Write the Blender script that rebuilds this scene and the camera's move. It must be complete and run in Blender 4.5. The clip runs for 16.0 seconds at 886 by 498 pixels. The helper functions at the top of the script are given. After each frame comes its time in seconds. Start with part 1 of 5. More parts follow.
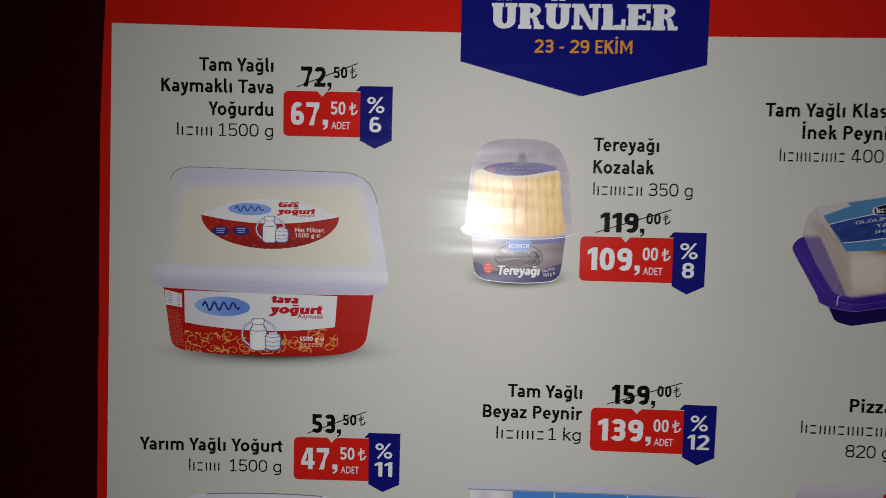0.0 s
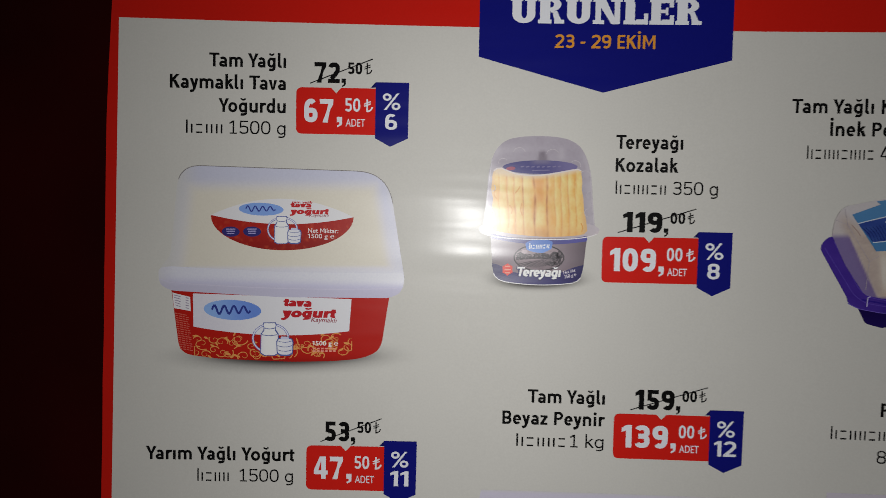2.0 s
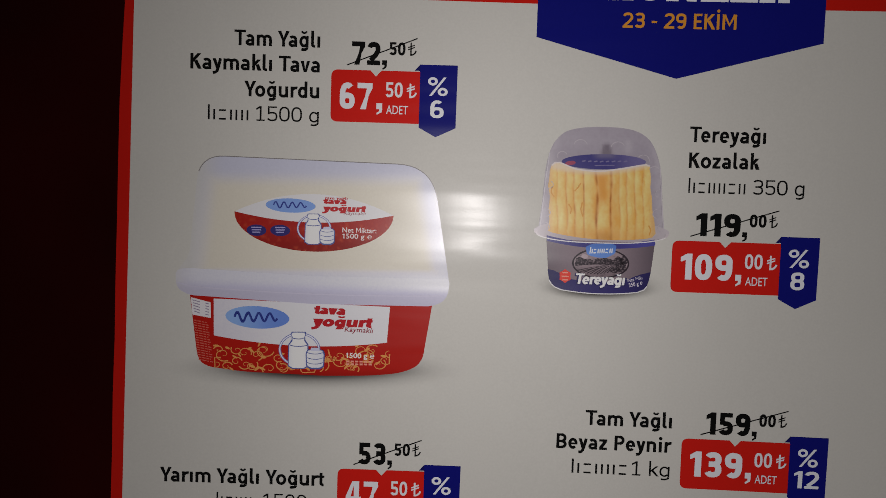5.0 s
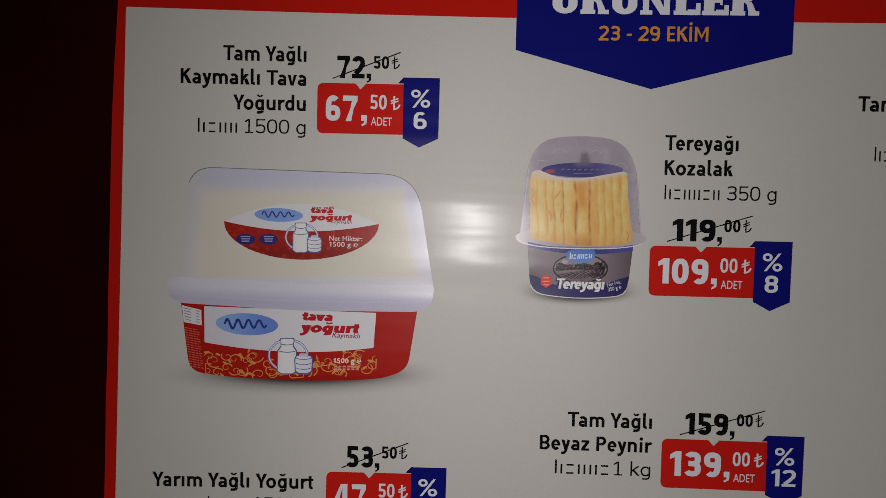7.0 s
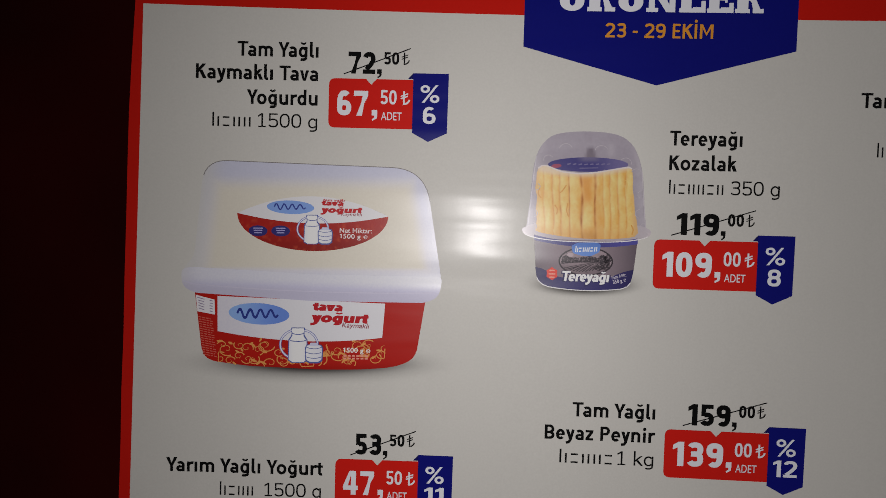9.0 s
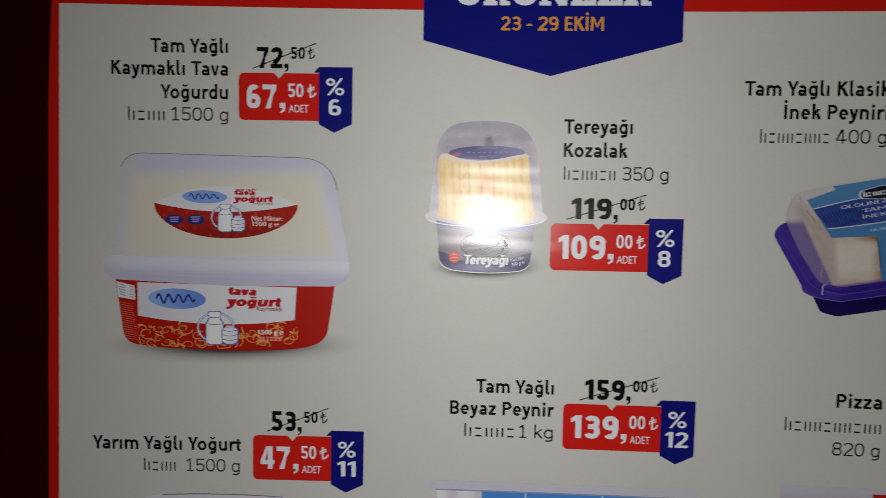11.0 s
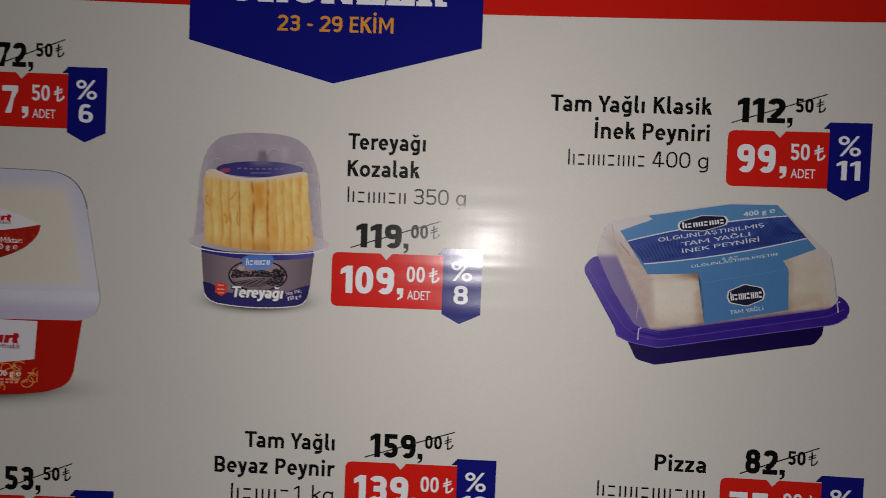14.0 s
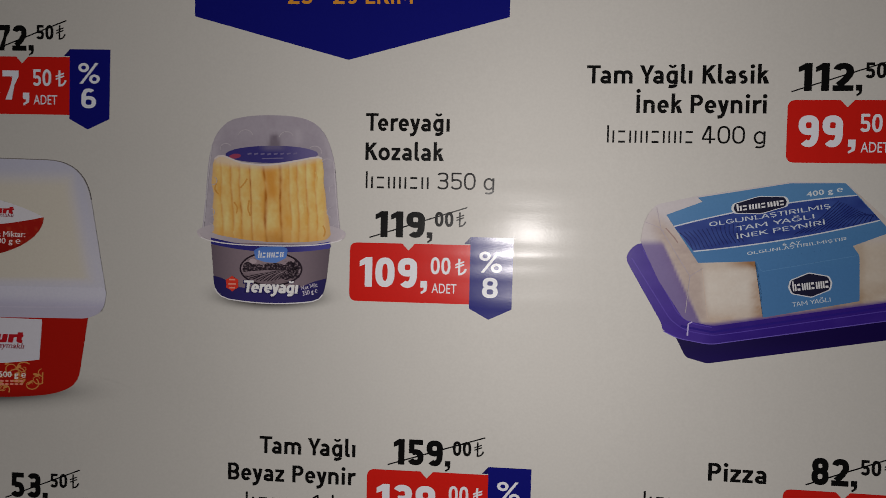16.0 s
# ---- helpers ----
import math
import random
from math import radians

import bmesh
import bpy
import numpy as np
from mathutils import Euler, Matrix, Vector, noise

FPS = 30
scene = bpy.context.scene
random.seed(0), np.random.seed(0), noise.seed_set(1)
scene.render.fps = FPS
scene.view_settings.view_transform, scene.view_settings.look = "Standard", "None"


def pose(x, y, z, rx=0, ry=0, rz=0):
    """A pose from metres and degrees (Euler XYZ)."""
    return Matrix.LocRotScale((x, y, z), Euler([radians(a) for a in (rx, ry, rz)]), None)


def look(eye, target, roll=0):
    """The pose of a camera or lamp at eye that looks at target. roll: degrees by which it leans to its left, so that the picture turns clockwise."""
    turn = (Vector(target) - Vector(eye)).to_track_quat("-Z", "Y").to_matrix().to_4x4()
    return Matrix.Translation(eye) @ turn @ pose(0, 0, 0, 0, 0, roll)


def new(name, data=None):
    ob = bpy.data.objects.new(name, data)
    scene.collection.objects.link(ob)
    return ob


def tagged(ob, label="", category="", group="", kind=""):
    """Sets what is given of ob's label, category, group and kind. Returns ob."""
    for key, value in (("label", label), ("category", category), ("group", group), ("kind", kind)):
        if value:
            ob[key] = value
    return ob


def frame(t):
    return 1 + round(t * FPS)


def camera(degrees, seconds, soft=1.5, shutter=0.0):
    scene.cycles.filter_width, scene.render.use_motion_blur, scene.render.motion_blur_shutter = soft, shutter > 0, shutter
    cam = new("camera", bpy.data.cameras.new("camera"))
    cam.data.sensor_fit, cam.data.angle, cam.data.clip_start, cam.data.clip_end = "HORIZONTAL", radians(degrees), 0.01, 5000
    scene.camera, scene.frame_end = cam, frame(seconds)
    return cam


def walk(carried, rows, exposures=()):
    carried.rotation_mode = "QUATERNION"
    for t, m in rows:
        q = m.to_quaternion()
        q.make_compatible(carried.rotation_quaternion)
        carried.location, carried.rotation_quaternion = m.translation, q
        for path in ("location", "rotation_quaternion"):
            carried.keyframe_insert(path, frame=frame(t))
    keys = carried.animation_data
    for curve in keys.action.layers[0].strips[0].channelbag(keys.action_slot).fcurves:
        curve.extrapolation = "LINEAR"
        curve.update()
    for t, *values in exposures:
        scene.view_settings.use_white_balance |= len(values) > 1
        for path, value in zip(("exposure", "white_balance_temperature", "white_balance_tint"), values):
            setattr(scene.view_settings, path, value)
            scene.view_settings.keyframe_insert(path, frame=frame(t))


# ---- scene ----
cam = camera(62.0, 16.0, soft=0.52, shutter=0.4)
PATH = [
    (0, (0.0339, -0.0213, 1.5372), (-0.0537, 1.9723, 1.4046), 1.24),
    (0.5, (0.0426, -0.0331, 1.5367), (-0.0255, 1.9633, 1.4382), 0.77),
    (1, (0.0406, -0.0304, 1.5317), (-0.0553, 1.9645, 1.4257), 0.98),
    (1.5, (0.0327, -0.0229, 1.5266), (-0.0579, 1.972, 1.4164), 1.02),
    (2, (0.015, -0.0048, 1.5288), (-0.0558, 1.9912, 1.424), 1.14),
    (2.5, (-0.0029, 0.0396, 1.5239), (-0.0784, 2.0349, 1.4092), 0.89),
    (3, (-0.0129, 0.0571, 1.5265), (-0.1059, 2.0528, 1.4343), 1.00),
    (3.5, (-0.0091, 0.0554, 1.5316), (-0.1072, 2.0494, 1.413), 1.13),
    (4, (-0.0152, 0.0538, 1.5325), (-0.1222, 2.0473, 1.4112), 1.58),
    (6.5, (-0.0164, 0.0505, 1.528), (-0.0822, 2.046, 1.4114), 1.77),
    (7, (-0.0065, 0.0389, 1.5285), (-0.089, 2.0353, 1.4401), 1.28),
    (7.5, (-0.0055, 0.0358, 1.533), (-0.0925, 2.0314, 1.4312), 1.24),
    (8, (-0.0075, 0.0353, 1.5292), (-0.0934, 2.0314, 1.4393), 1.50),
    (10.5, (0.0326, 0.0103, 1.5229), (-0.1049, 2.0027, 1.416), 1.49),
    (11, (0.0658, 0.0066, 1.5276), (-0.0443, 1.9992, 1.3944), 0.93),
    (11.5, (0.1072, 0.0207, 1.5447), (0.0831, 2.0129, 1.3695), 1.68),
    (12, (0.158, 0.0289, 1.5487), (0.1544, 2.0266, 1.4524), 1.18),
    (12.5, (0.194, 0.0497, 1.5412), (0.097, 2.0456, 1.4596), 1.52),
    (13, (0.179, 0.0652, 1.543), (0.0711, 2.0612, 1.4775), 2.16),
    (13.5, (0.1772, 0.067, 1.5415), (0.1122, 2.0649, 1.4772), 2.43),
    (14, (0.197, 0.0835, 1.5279), (0.1443, 2.0821, 1.477), 2.07),
    (14.5, (0.2152, 0.0908, 1.5215), (0.1068, 2.0874, 1.4777), 1.73),
    (15, (0.2203, 0.1092, 1.5236), (0.0409, 2.0994, 1.4406), 1.33),
    (15.5, (0.2122, 0.1271, 1.5179), (0.0624, 2.121, 1.4736), 1.44),
    (16, (0.2035, 0.1229, 1.5218), (0.0434, 2.1156, 1.4625), 1.31),
]
EXPOSURES = [(0, -0.12, 6350, 5.5), (1.5, -0.12, 6350, 5.5), (2, -0.03, 6350, 6), (2.5, 0.05, 6350, 8), (3, 0.15, 6500, 9), (3.5, -0.1, 6500, 10), (4, -0.28, 6500, 10), (6.5, -0.2, 6500, 10), (7, -0.35, 6500, 10), (7.5, -0.3, 6500, 10), (8, -0.17, 6500, 10), (10.5, -0.12, 6350, 9), (11, -0.12, 6350, 5.5), (11.5, -0.25, 6350, 5.5), (12, -0.2, 6350, 7), (12.5, -0.06, 6600, 10), (13.5, -0.08, 6600, 10), (14.5, -0.14, 6600, 10.5), (15, -0.08, 6600, 10.5), (16, -0.11, 6600, 10.5)]
walk(cam, [(t, look(eye, target, roll)) for t, eye, target, roll in PATH], EXPOSURES)

# ---------------------------------------------------------------- light
world = bpy.data.worlds.new("night")
scene.world = world
world.use_nodes = True
world.node_tree.nodes["Background"].inputs[0].default_value = (0.012, 0.010, 0.009, 1)
world.node_tree.nodes["Background"].inputs[1].default_value = 0.4

torch = bpy.data.lights.new("torch", "SPOT")
torch.energy = 515
torch.color = (1.0, 0.955, 0.94)
torch.spot_size, torch.spot_blend = radians(17.0), 1.0
torch.shadow_soft_size = 0.07
torch_ob = new("torch", torch)
torch_ob.matrix_world = look((0.20, -5.45, 1.40), (0.175, 0.55, 1.395))


# ---------------------------------------------------------------- materials
def node(tree, kind, **values):
    n = tree.nodes.new(kind)
    for key, value in values.items():
        n.inputs[key].default_value = value
    return n


def glossy_paper(tree, bsdf):
    """Long shallow waves and a fine grain of the coated sheet, the same through all inks."""
    link = tree.links.new
    co = tree.nodes.new("ShaderNodeTexCoord")
    waves = node(tree, "ShaderNodeMapping", Scale=(4.0, 4.0, 24.0))
    wave = node(tree, "ShaderNodeTexNoise", Scale=1.6, Detail=1.5, Roughness=0.4)
    creases = node(tree, "ShaderNodeMapping", Scale=(7.0, 7.0, 46.0))
    crease = node(tree, "ShaderNodeTexNoise", Scale=1.3, Detail=1.0, Roughness=0.4)
    grain = node(tree, "ShaderNodeTexNoise", Scale=1000.0, Detail=1.0, Roughness=0.5)
    link(co.outputs["Object"], waves.inputs["Vector"])
    link(co.outputs["Object"], creases.inputs["Vector"])
    link(waves.outputs[0], wave.inputs["Vector"])
    link(creases.outputs[0], crease.inputs["Vector"])
    link(co.outputs["Object"], grain.inputs["Vector"])
    last = None
    for tex, size in ((wave, 0.00040), (crease, 0.00022), (grain, 0.000006)):
        bump = node(tree, "ShaderNodeBump", Strength=1.0, Distance=size)
        link(tex.outputs["Fac"], bump.inputs["Height"])
        if last:
            link(last.outputs[0], bump.inputs["Normal"])
        last = bump
    link(last.outputs[0], bsdf.inputs["Coat Normal"])
    return co


def ink(name, colour=None, rough=0.53, coat=0.42, coat_rough=0.135):
    """Ink on coated paper: one colour, or the colours stored in the mesh where none is given."""
    mat = bpy.data.materials.new(name)
    mat.use_nodes = True
    tree = mat.node_tree
    bsdf = tree.nodes["Principled BSDF"]
    bsdf.inputs["Roughness"].default_value = rough
    bsdf.inputs["IOR"].default_value = 2.6
    bsdf.inputs["Specular IOR Level"].default_value = 1.0
    bsdf.inputs["Coat Weight"].default_value = coat
    bsdf.inputs["Anisotropic"].default_value = 0.36
    upright = node(tree, "ShaderNodeCombineXYZ", Z=1.0)
    tree.links.new(upright.outputs[0], bsdf.inputs["Tangent"])
    bsdf.inputs["Coat Roughness"].default_value = coat_rough
    co = glossy_paper(tree, bsdf)
    mottle = node(tree, "ShaderNodeTexNoise", Scale=9.0, Detail=3.0)
    fleck = node(tree, "ShaderNodeTexNoise", Scale=700.0, Detail=1.0)
    tree.links.new(co.outputs["Object"], mottle.inputs["Vector"])
    tree.links.new(co.outputs["Object"], fleck.inputs["Vector"])
    total = tree.nodes.new("ShaderNodeMath")
    total.operation = "ADD"
    tree.links.new(mottle.outputs["Fac"], total.inputs[0])
    tree.links.new(fleck.outputs["Fac"], total.inputs[1])
    span = node(tree, "ShaderNodeMapRange")
    span.inputs["From Min"].default_value, span.inputs["From Max"].default_value = 0.5, 1.5
    span.inputs["To Min"].default_value, span.inputs["To Max"].default_value = 0.93, 1.05
    tree.links.new(total.outputs[0], span.inputs["Value"])
    mix = tree.nodes.new("ShaderNodeMix")
    mix.data_type, mix.blend_type = "RGBA", "MULTIPLY"
    mix.inputs["Factor"].default_value = 1.0
    if colour is None:
        attr = tree.nodes.new("ShaderNodeAttribute")
        attr.attribute_name = "ink"
        tree.links.new(attr.outputs["Color"], mix.inputs["A"])
    else:
        mix.inputs["A"].default_value = (*colour, 1)
    tree.links.new(span.outputs["Result"], mix.inputs["B"])
    tree.links.new(mix.outputs["Result"], bsdf.inputs["Base Color"])
    sheen = tree.nodes.new("ShaderNodeVectorMath")
    sheen.operation = "SCALE"
    sheen.inputs["Scale"].default_value = 1.7
    cap = tree.nodes.new("ShaderNodeVectorMath")
    cap.operation = "MINIMUM"
    cap.inputs[1].default_value = (1, 1, 1)
    tree.links.new(mix.outputs["Result"], sheen.inputs[0])
    tree.links.new(sheen.outputs[0], cap.inputs[0])
    tree.links.new(cap.outputs[0], bsdf.inputs["Specular Tint"])
    return mat


def paint(name, colour, rough, scale, amount):
    """Plain wall paint with mottling and a fine relief."""
    mat = bpy.data.materials.new(name)
    mat.use_nodes = True
    tree = mat.node_tree
    bsdf = tree.nodes["Principled BSDF"]
    bsdf.inputs["Roughness"].default_value = rough
    bsdf.inputs["Specular IOR Level"].default_value = 0.04
    co = tree.nodes.new("ShaderNodeTexCoord")
    tex = node(tree, "ShaderNodeTexNoise", Scale=scale, Detail=6.0)
    fine = node(tree, "ShaderNodeTexNoise", Scale=scale * 25, Detail=2.0)
    ramp = tree.nodes.new("ShaderNodeValToRGB")
    ramp.color_ramp.elements[0].position, ramp.color_ramp.elements[1].position = 0.3, 0.75
    ramp.color_ramp.elements[0].color = (*[c * (1 - amount) for c in colour], 1)
    ramp.color_ramp.elements[1].color = (*[c * (1 + amount) for c in colour], 1)
    bump = node(tree, "ShaderNodeBump", Strength=0.3, Distance=0.001)
    for t in (tex, fine):
        tree.links.new(co.outputs["Object"], t.inputs["Vector"])
    tree.links.new(tex.outputs["Fac"], ramp.inputs["Fac"])
    tree.links.new(ramp.outputs["Color"], bsdf.inputs["Base Color"])
    tree.links.new(fine.outputs["Fac"], bump.inputs["Height"])
    tree.links.new(bump.outputs[0], bsdf.inputs["Normal"])
    return mat


FIELD = (0.49, 0.480, 0.450)
RED_INK = ink("red_ink", (0.44, 0.010, 0.006))
FIELD_INK = ink("warm_grey_ink", FIELD, coat=0.07)
BLUE_INK = ink("navy_ink", (0.005, 0.006, 0.125))
FOLD_INK = ink("dark_navy_ink", (0.006, 0.006, 0.07))
TAG_INK = ink("bright_red_ink", (0.50, 0.012, 0.008))
BLACK_INK = ink("black_ink", (0.004, 0.004, 0.004))
WHITE_INK = ink("white_stock", (0.73, 0.76, 0.88))
GOLD_INK = ink("gold_ink", (0.58, 0.25, 0.03))
PICTURE_INK = ink("picture_ink", coat=0.42, coat_rough=0.18)
SHADOW_INK = ink("printed_shadow_ink", coat=0.07)
BACK_STOCK = paint("paper_back", (0.6, 0.58, 0.54), 0.8, 30, 0.05)
MAROON = paint("maroon_paint", (0.019, 0.0007, 0.0006), 0.8, 6, 0.35)
PLASTER = paint("grey_plaster", (0.30, 0.28, 0.26), 0.9, 4, 0.12)
CONCRETE = paint("concrete", (0.22, 0.21, 0.20), 0.85, 5, 0.2)


# ---------------------------------------------------------------- the room that closes the place
def slab(name, low, high, material, label):
    bm = bmesh.new()
    bmesh.ops.create_cube(bm, size=1)
    for v in bm.verts:
        v.co = [low[i] + (v.co[i] + 0.5) * (high[i] - low[i]) for i in range(3)]
    me = bpy.data.meshes.new(name)
    bm.to_mesh(me)
    bm.free()
    me.materials.append(material)
    return tagged(new(name, me), label, name.split("_")[0], kind="structure")


slab("wall_north", (-3, 0.556, 0), (3, 0.70, 2.8), MAROON, "dark maroon painted wall behind the poster")
slab("wall_south", (-3, -7.2, 0), (3, -7.0, 2.8), PLASTER, "plain grey plaster wall")
slab("wall_west", (-3.2, -7.2, 0), (-3.002, 0.70, 2.8), PLASTER, "plain grey plaster wall")
slab("wall_east", (3.002, -7.2, 0), (3.2, 0.70, 2.8), PLASTER, "plain grey plaster wall")
slab("floor", (-3.2, -7.2, -0.2), (3.2, 0.70, -0.002), CONCRETE, "plain concrete floor")
slab("ceiling", (-3.2, -7.2, 2.802), (3.2, 0.70, 3.0), PLASTER, "plain grey ceiling")

# ---------------------------------------------------------------- the printed sheet: tools
# Artwork is laid out in millimetres, X to the right of the sheet's middle line and Z up from eye height.
RADIUS = 6000.0        # the sheet bows towards the viewer at both sides
LAYER = 0.1            # thickness given to each printed layer
BASE_Z = -700.0        # the sheet's lower edge
poster = new("poster")
poster.location = (0.111, 0.55, 1.5 + BASE_Z / 1000)
tagged(poster, "large glossy paper sale poster with red border on dark wall", "poster")


def bent(x, z, layer):
    return Vector((x / 1000, -(x * x / (2 * RADIUS) + layer * LAYER) / 1000, (z - BASE_Z) / 1000))


def flat(x, y):
    return x, y


def plane(ox, oz, ux, uz, vx, vz):
    """A picture's own drawing grid: u to the right, v down, laid on the sheet."""
    return lambda u, v: (ox + ux * u + vx * v, oz + uz * u + vz * v)


def part(name, shapes, material, parent, layer, grid=flat, step=10.0, cross=0.0, label="", colour=None):
    """Flat printed shapes as one mesh that follows the sheet's bow."""
    bm = bmesh.new()
    for i, shape in enumerate(shapes):
        ids = bm.verts.layers.float.get("lift") or bm.verts.layers.float.new("lift")
        vs = [bm.verts.new((x, y, 0)) for x, y in shape]
        for v in vs:
            v[ids] = (1 + i % 9) * 0.03 if len(vs) > 4 else 0
        if len(vs) > 2:
            bm.faces.new(vs)
    if step == 0:
        bmesh.ops.remove_doubles(bm, verts=bm.verts[:], dist=1e-5)
    bmesh.ops.triangulate(bm, faces=bm.faces[:])
    for axis, gap in ((0, step), (1, cross)):
        if gap:
            low, high = min(v.co[axis] for v in bm.verts), max(v.co[axis] for v in bm.verts)
            normal = (1, 0, 0) if axis == 0 else (0, 1, 0)
            for k in range(math.floor(low / gap) + 1, math.ceil(high / gap)):
                bmesh.ops.bisect_plane(bm, geom=bm.verts[:] + bm.edges[:] + bm.faces[:], plane_co=[c * k * gap for c in normal], plane_no=normal, dist=1e-5)
    ids = bm.verts.layers.float.get("lift")
    tints = []
    for v in bm.verts:
        if colour:
            tints.append(colour(v.co.x, v.co.y))
        x, z = grid(v.co.x, v.co.y)
        v.co = bent(x, z, layer + v[ids])
    bm.normal_update()
    for f in bm.faces:
        if f.normal.y > 0:
            f.normal_flip()
    me = bpy.data.meshes.new(name)
    bm.to_mesh(me)
    bm.free()
    if colour:
        attr = me.attributes.new("ink", "FLOAT_COLOR", "POINT")
        for i, c in enumerate(tints):
            attr.data[i].color = (*c, 1)
    me.materials.append(material)
    ob = new(name, me)
    ob.parent = parent
    return tagged(ob, label)


def ellipse(cx, cy, rx, ry, turn=0.0, n=40, a0=0.0, a1=360.0):
    c, s = math.cos(radians(turn)), math.sin(radians(turn))
    whole = abs(a1 - a0) >= 359.9
    pts = []
    for i in range(n if whole else n + 1):
        a = radians(a0 + (a1 - a0) * i / n)
        x, y = rx * math.cos(a), ry * math.sin(a)
        pts.append((cx + c * x - s * y, cy + s * x + c * y))
    return pts


def box(x0, y0, x1, y1):
    return [(x0, y0), (x1, y0), (x1, y1), (x0, y1)]


def rounded(corners, radius, n=6):
    """A polygon with every corner rounded."""
    pts = []
    for i, p in enumerate(corners):
        p, a, b = Vector(p), Vector(corners[i - 1]), Vector(corners[(i + 1) % len(corners)])
        r = radius[i] if isinstance(radius, (list, tuple)) else radius
        if r == 0:
            pts.append(tuple(p))
            continue
        p0 = p + (a - p).normalized() * min(r, (a - p).length * 0.49)
        p1 = p + (b - p).normalized() * min(r, (b - p).length * 0.49)
        for k in range(n + 1):
            t = k / n
            pts.append(tuple(p0 * (1 - t) ** 2 + p * 2 * t * (1 - t) + p1 * t * t))
    return pts


def arc(p0, p1, sag, n=16):
    """Points from p0 to p1 along a shallow curve that sags by that much in y."""
    return [(p0[0] + (p1[0] - p0[0]) * i / n, p0[1] + (p1[1] - p0[1]) * i / n + sag * 4 * (i / n) * (1 - i / n)) for i in range(n + 1)]


def ribbon(pts, width, taper=False):
    """A stroke of that width along the points."""
    left, right = [], []
    for i, p in enumerate(pts):
        a, b = Vector(pts[max(i - 1, 0)]), Vector(pts[min(i + 1, len(pts) - 1)])
        d = (b - a).normalized()
        w = width / 2 * (1 - 0.75 * i / len(pts) if taper else 1)
        left.append((p[0] - d.y * w, p[1] + d.x * w))
        right.append((p[0] + d.y * w, p[1] - d.x * w))
    return left + right[::-1]


def strip(pts, width, taper=False):
    """The same stroke as separate quads, for strokes that curl over themselves."""
    whole = ribbon(pts, width, taper)
    n = len(pts)
    left, right = whole[:n], whole[n:][::-1]
    return [[left[i], left[i + 1], right[i + 1], right[i]] for i in range(n - 1)]


# letters
GLYPHS = {}


def glyph(c, fat):
    """Triangles and advance of one letter of the built-in font, at size 1."""
    if (c, fat) in GLYPHS:
        return GLYPHS[c, fat]

    def shape(body, offset):
        cu = bpy.data.curves.new("letter", "FONT")
        cu.body, cu.resolution_u, cu.offset = body, 4, offset
        ob = bpy.data.objects.new("letter", cu)
        scene.collection.objects.link(ob)
        me = bpy.data.meshes.new_from_object(ob)
        co = [(v.co.x, v.co.y) for v in me.vertices]
        faces = [[co[i] for i in f.vertices] for f in me.polygons]
        bpy.data.objects.remove(ob)
        bpy.data.meshes.remove(me)
        bpy.data.curves.remove(cu)
        return co, faces

    def span(body):
        co, _ = shape(body, 0)
        return max(p[0] for p in co) - min(p[0] for p in co)

    if c == "1":
        f = fat
        GLYPHS[c, fat] = [[(0.24 - f, -f), (0.34 + f, -f), (0.34 + f, 0.682 + f), (0.26 - f, 0.682 + f), (0.24 - f, 0.66)], [(0.24 - f, 0.66), (0.10 - f, 0.57 - f * 0.5), (0.10 - f, 0.49 - 2 * f), (0.24 - f, 0.55 - 2 * f)]], 0.48
        return GLYPHS[c, fat]
    if c == "M":
        f, t = fat, 0.10 + 2 * fat
        left = [box(0.07 - f, -f, 0.16 + f, 0.682 + f), box(0.62 - f, -f, 0.71 + f, 0.682 + f)]
        diagonals = [[(0.16 + f, 0.682 + f), (0.16 + f, 0.682 + f - t * 1.3), (0.39, 0.16 - f), (0.39, 0.16 + t)], [(0.62 - f, 0.682 + f), (0.62 - f, 0.682 + f - t * 1.3), (0.39, 0.16 - f), (0.39, 0.16 + t)]]
        GLYPHS[c, fat] = left + diagonals, 0.78
        return GLYPHS[c, fat]
    faces = [] if c == " " else shape(c, fat)[1]
    GLYPHS[c, fat] = faces, span("|" + c + "|") - span("||")
    return GLYPHS[c, fat]


def bowl(cx, cy, rx, ry, a0, a1, n=16):
    """Points along a squarish oval, for the rounds of heavy figures."""
    pts = []
    for i in range(n + 1):
        a = radians(a0 + (a1 - a0) * i / n)
        c, d = math.cos(a), math.sin(a)
        pts.append((cx + rx * math.copysign(abs(c) ** 0.8, c), cy + ry * math.copysign(abs(d) ** 0.8, d)))
    return pts


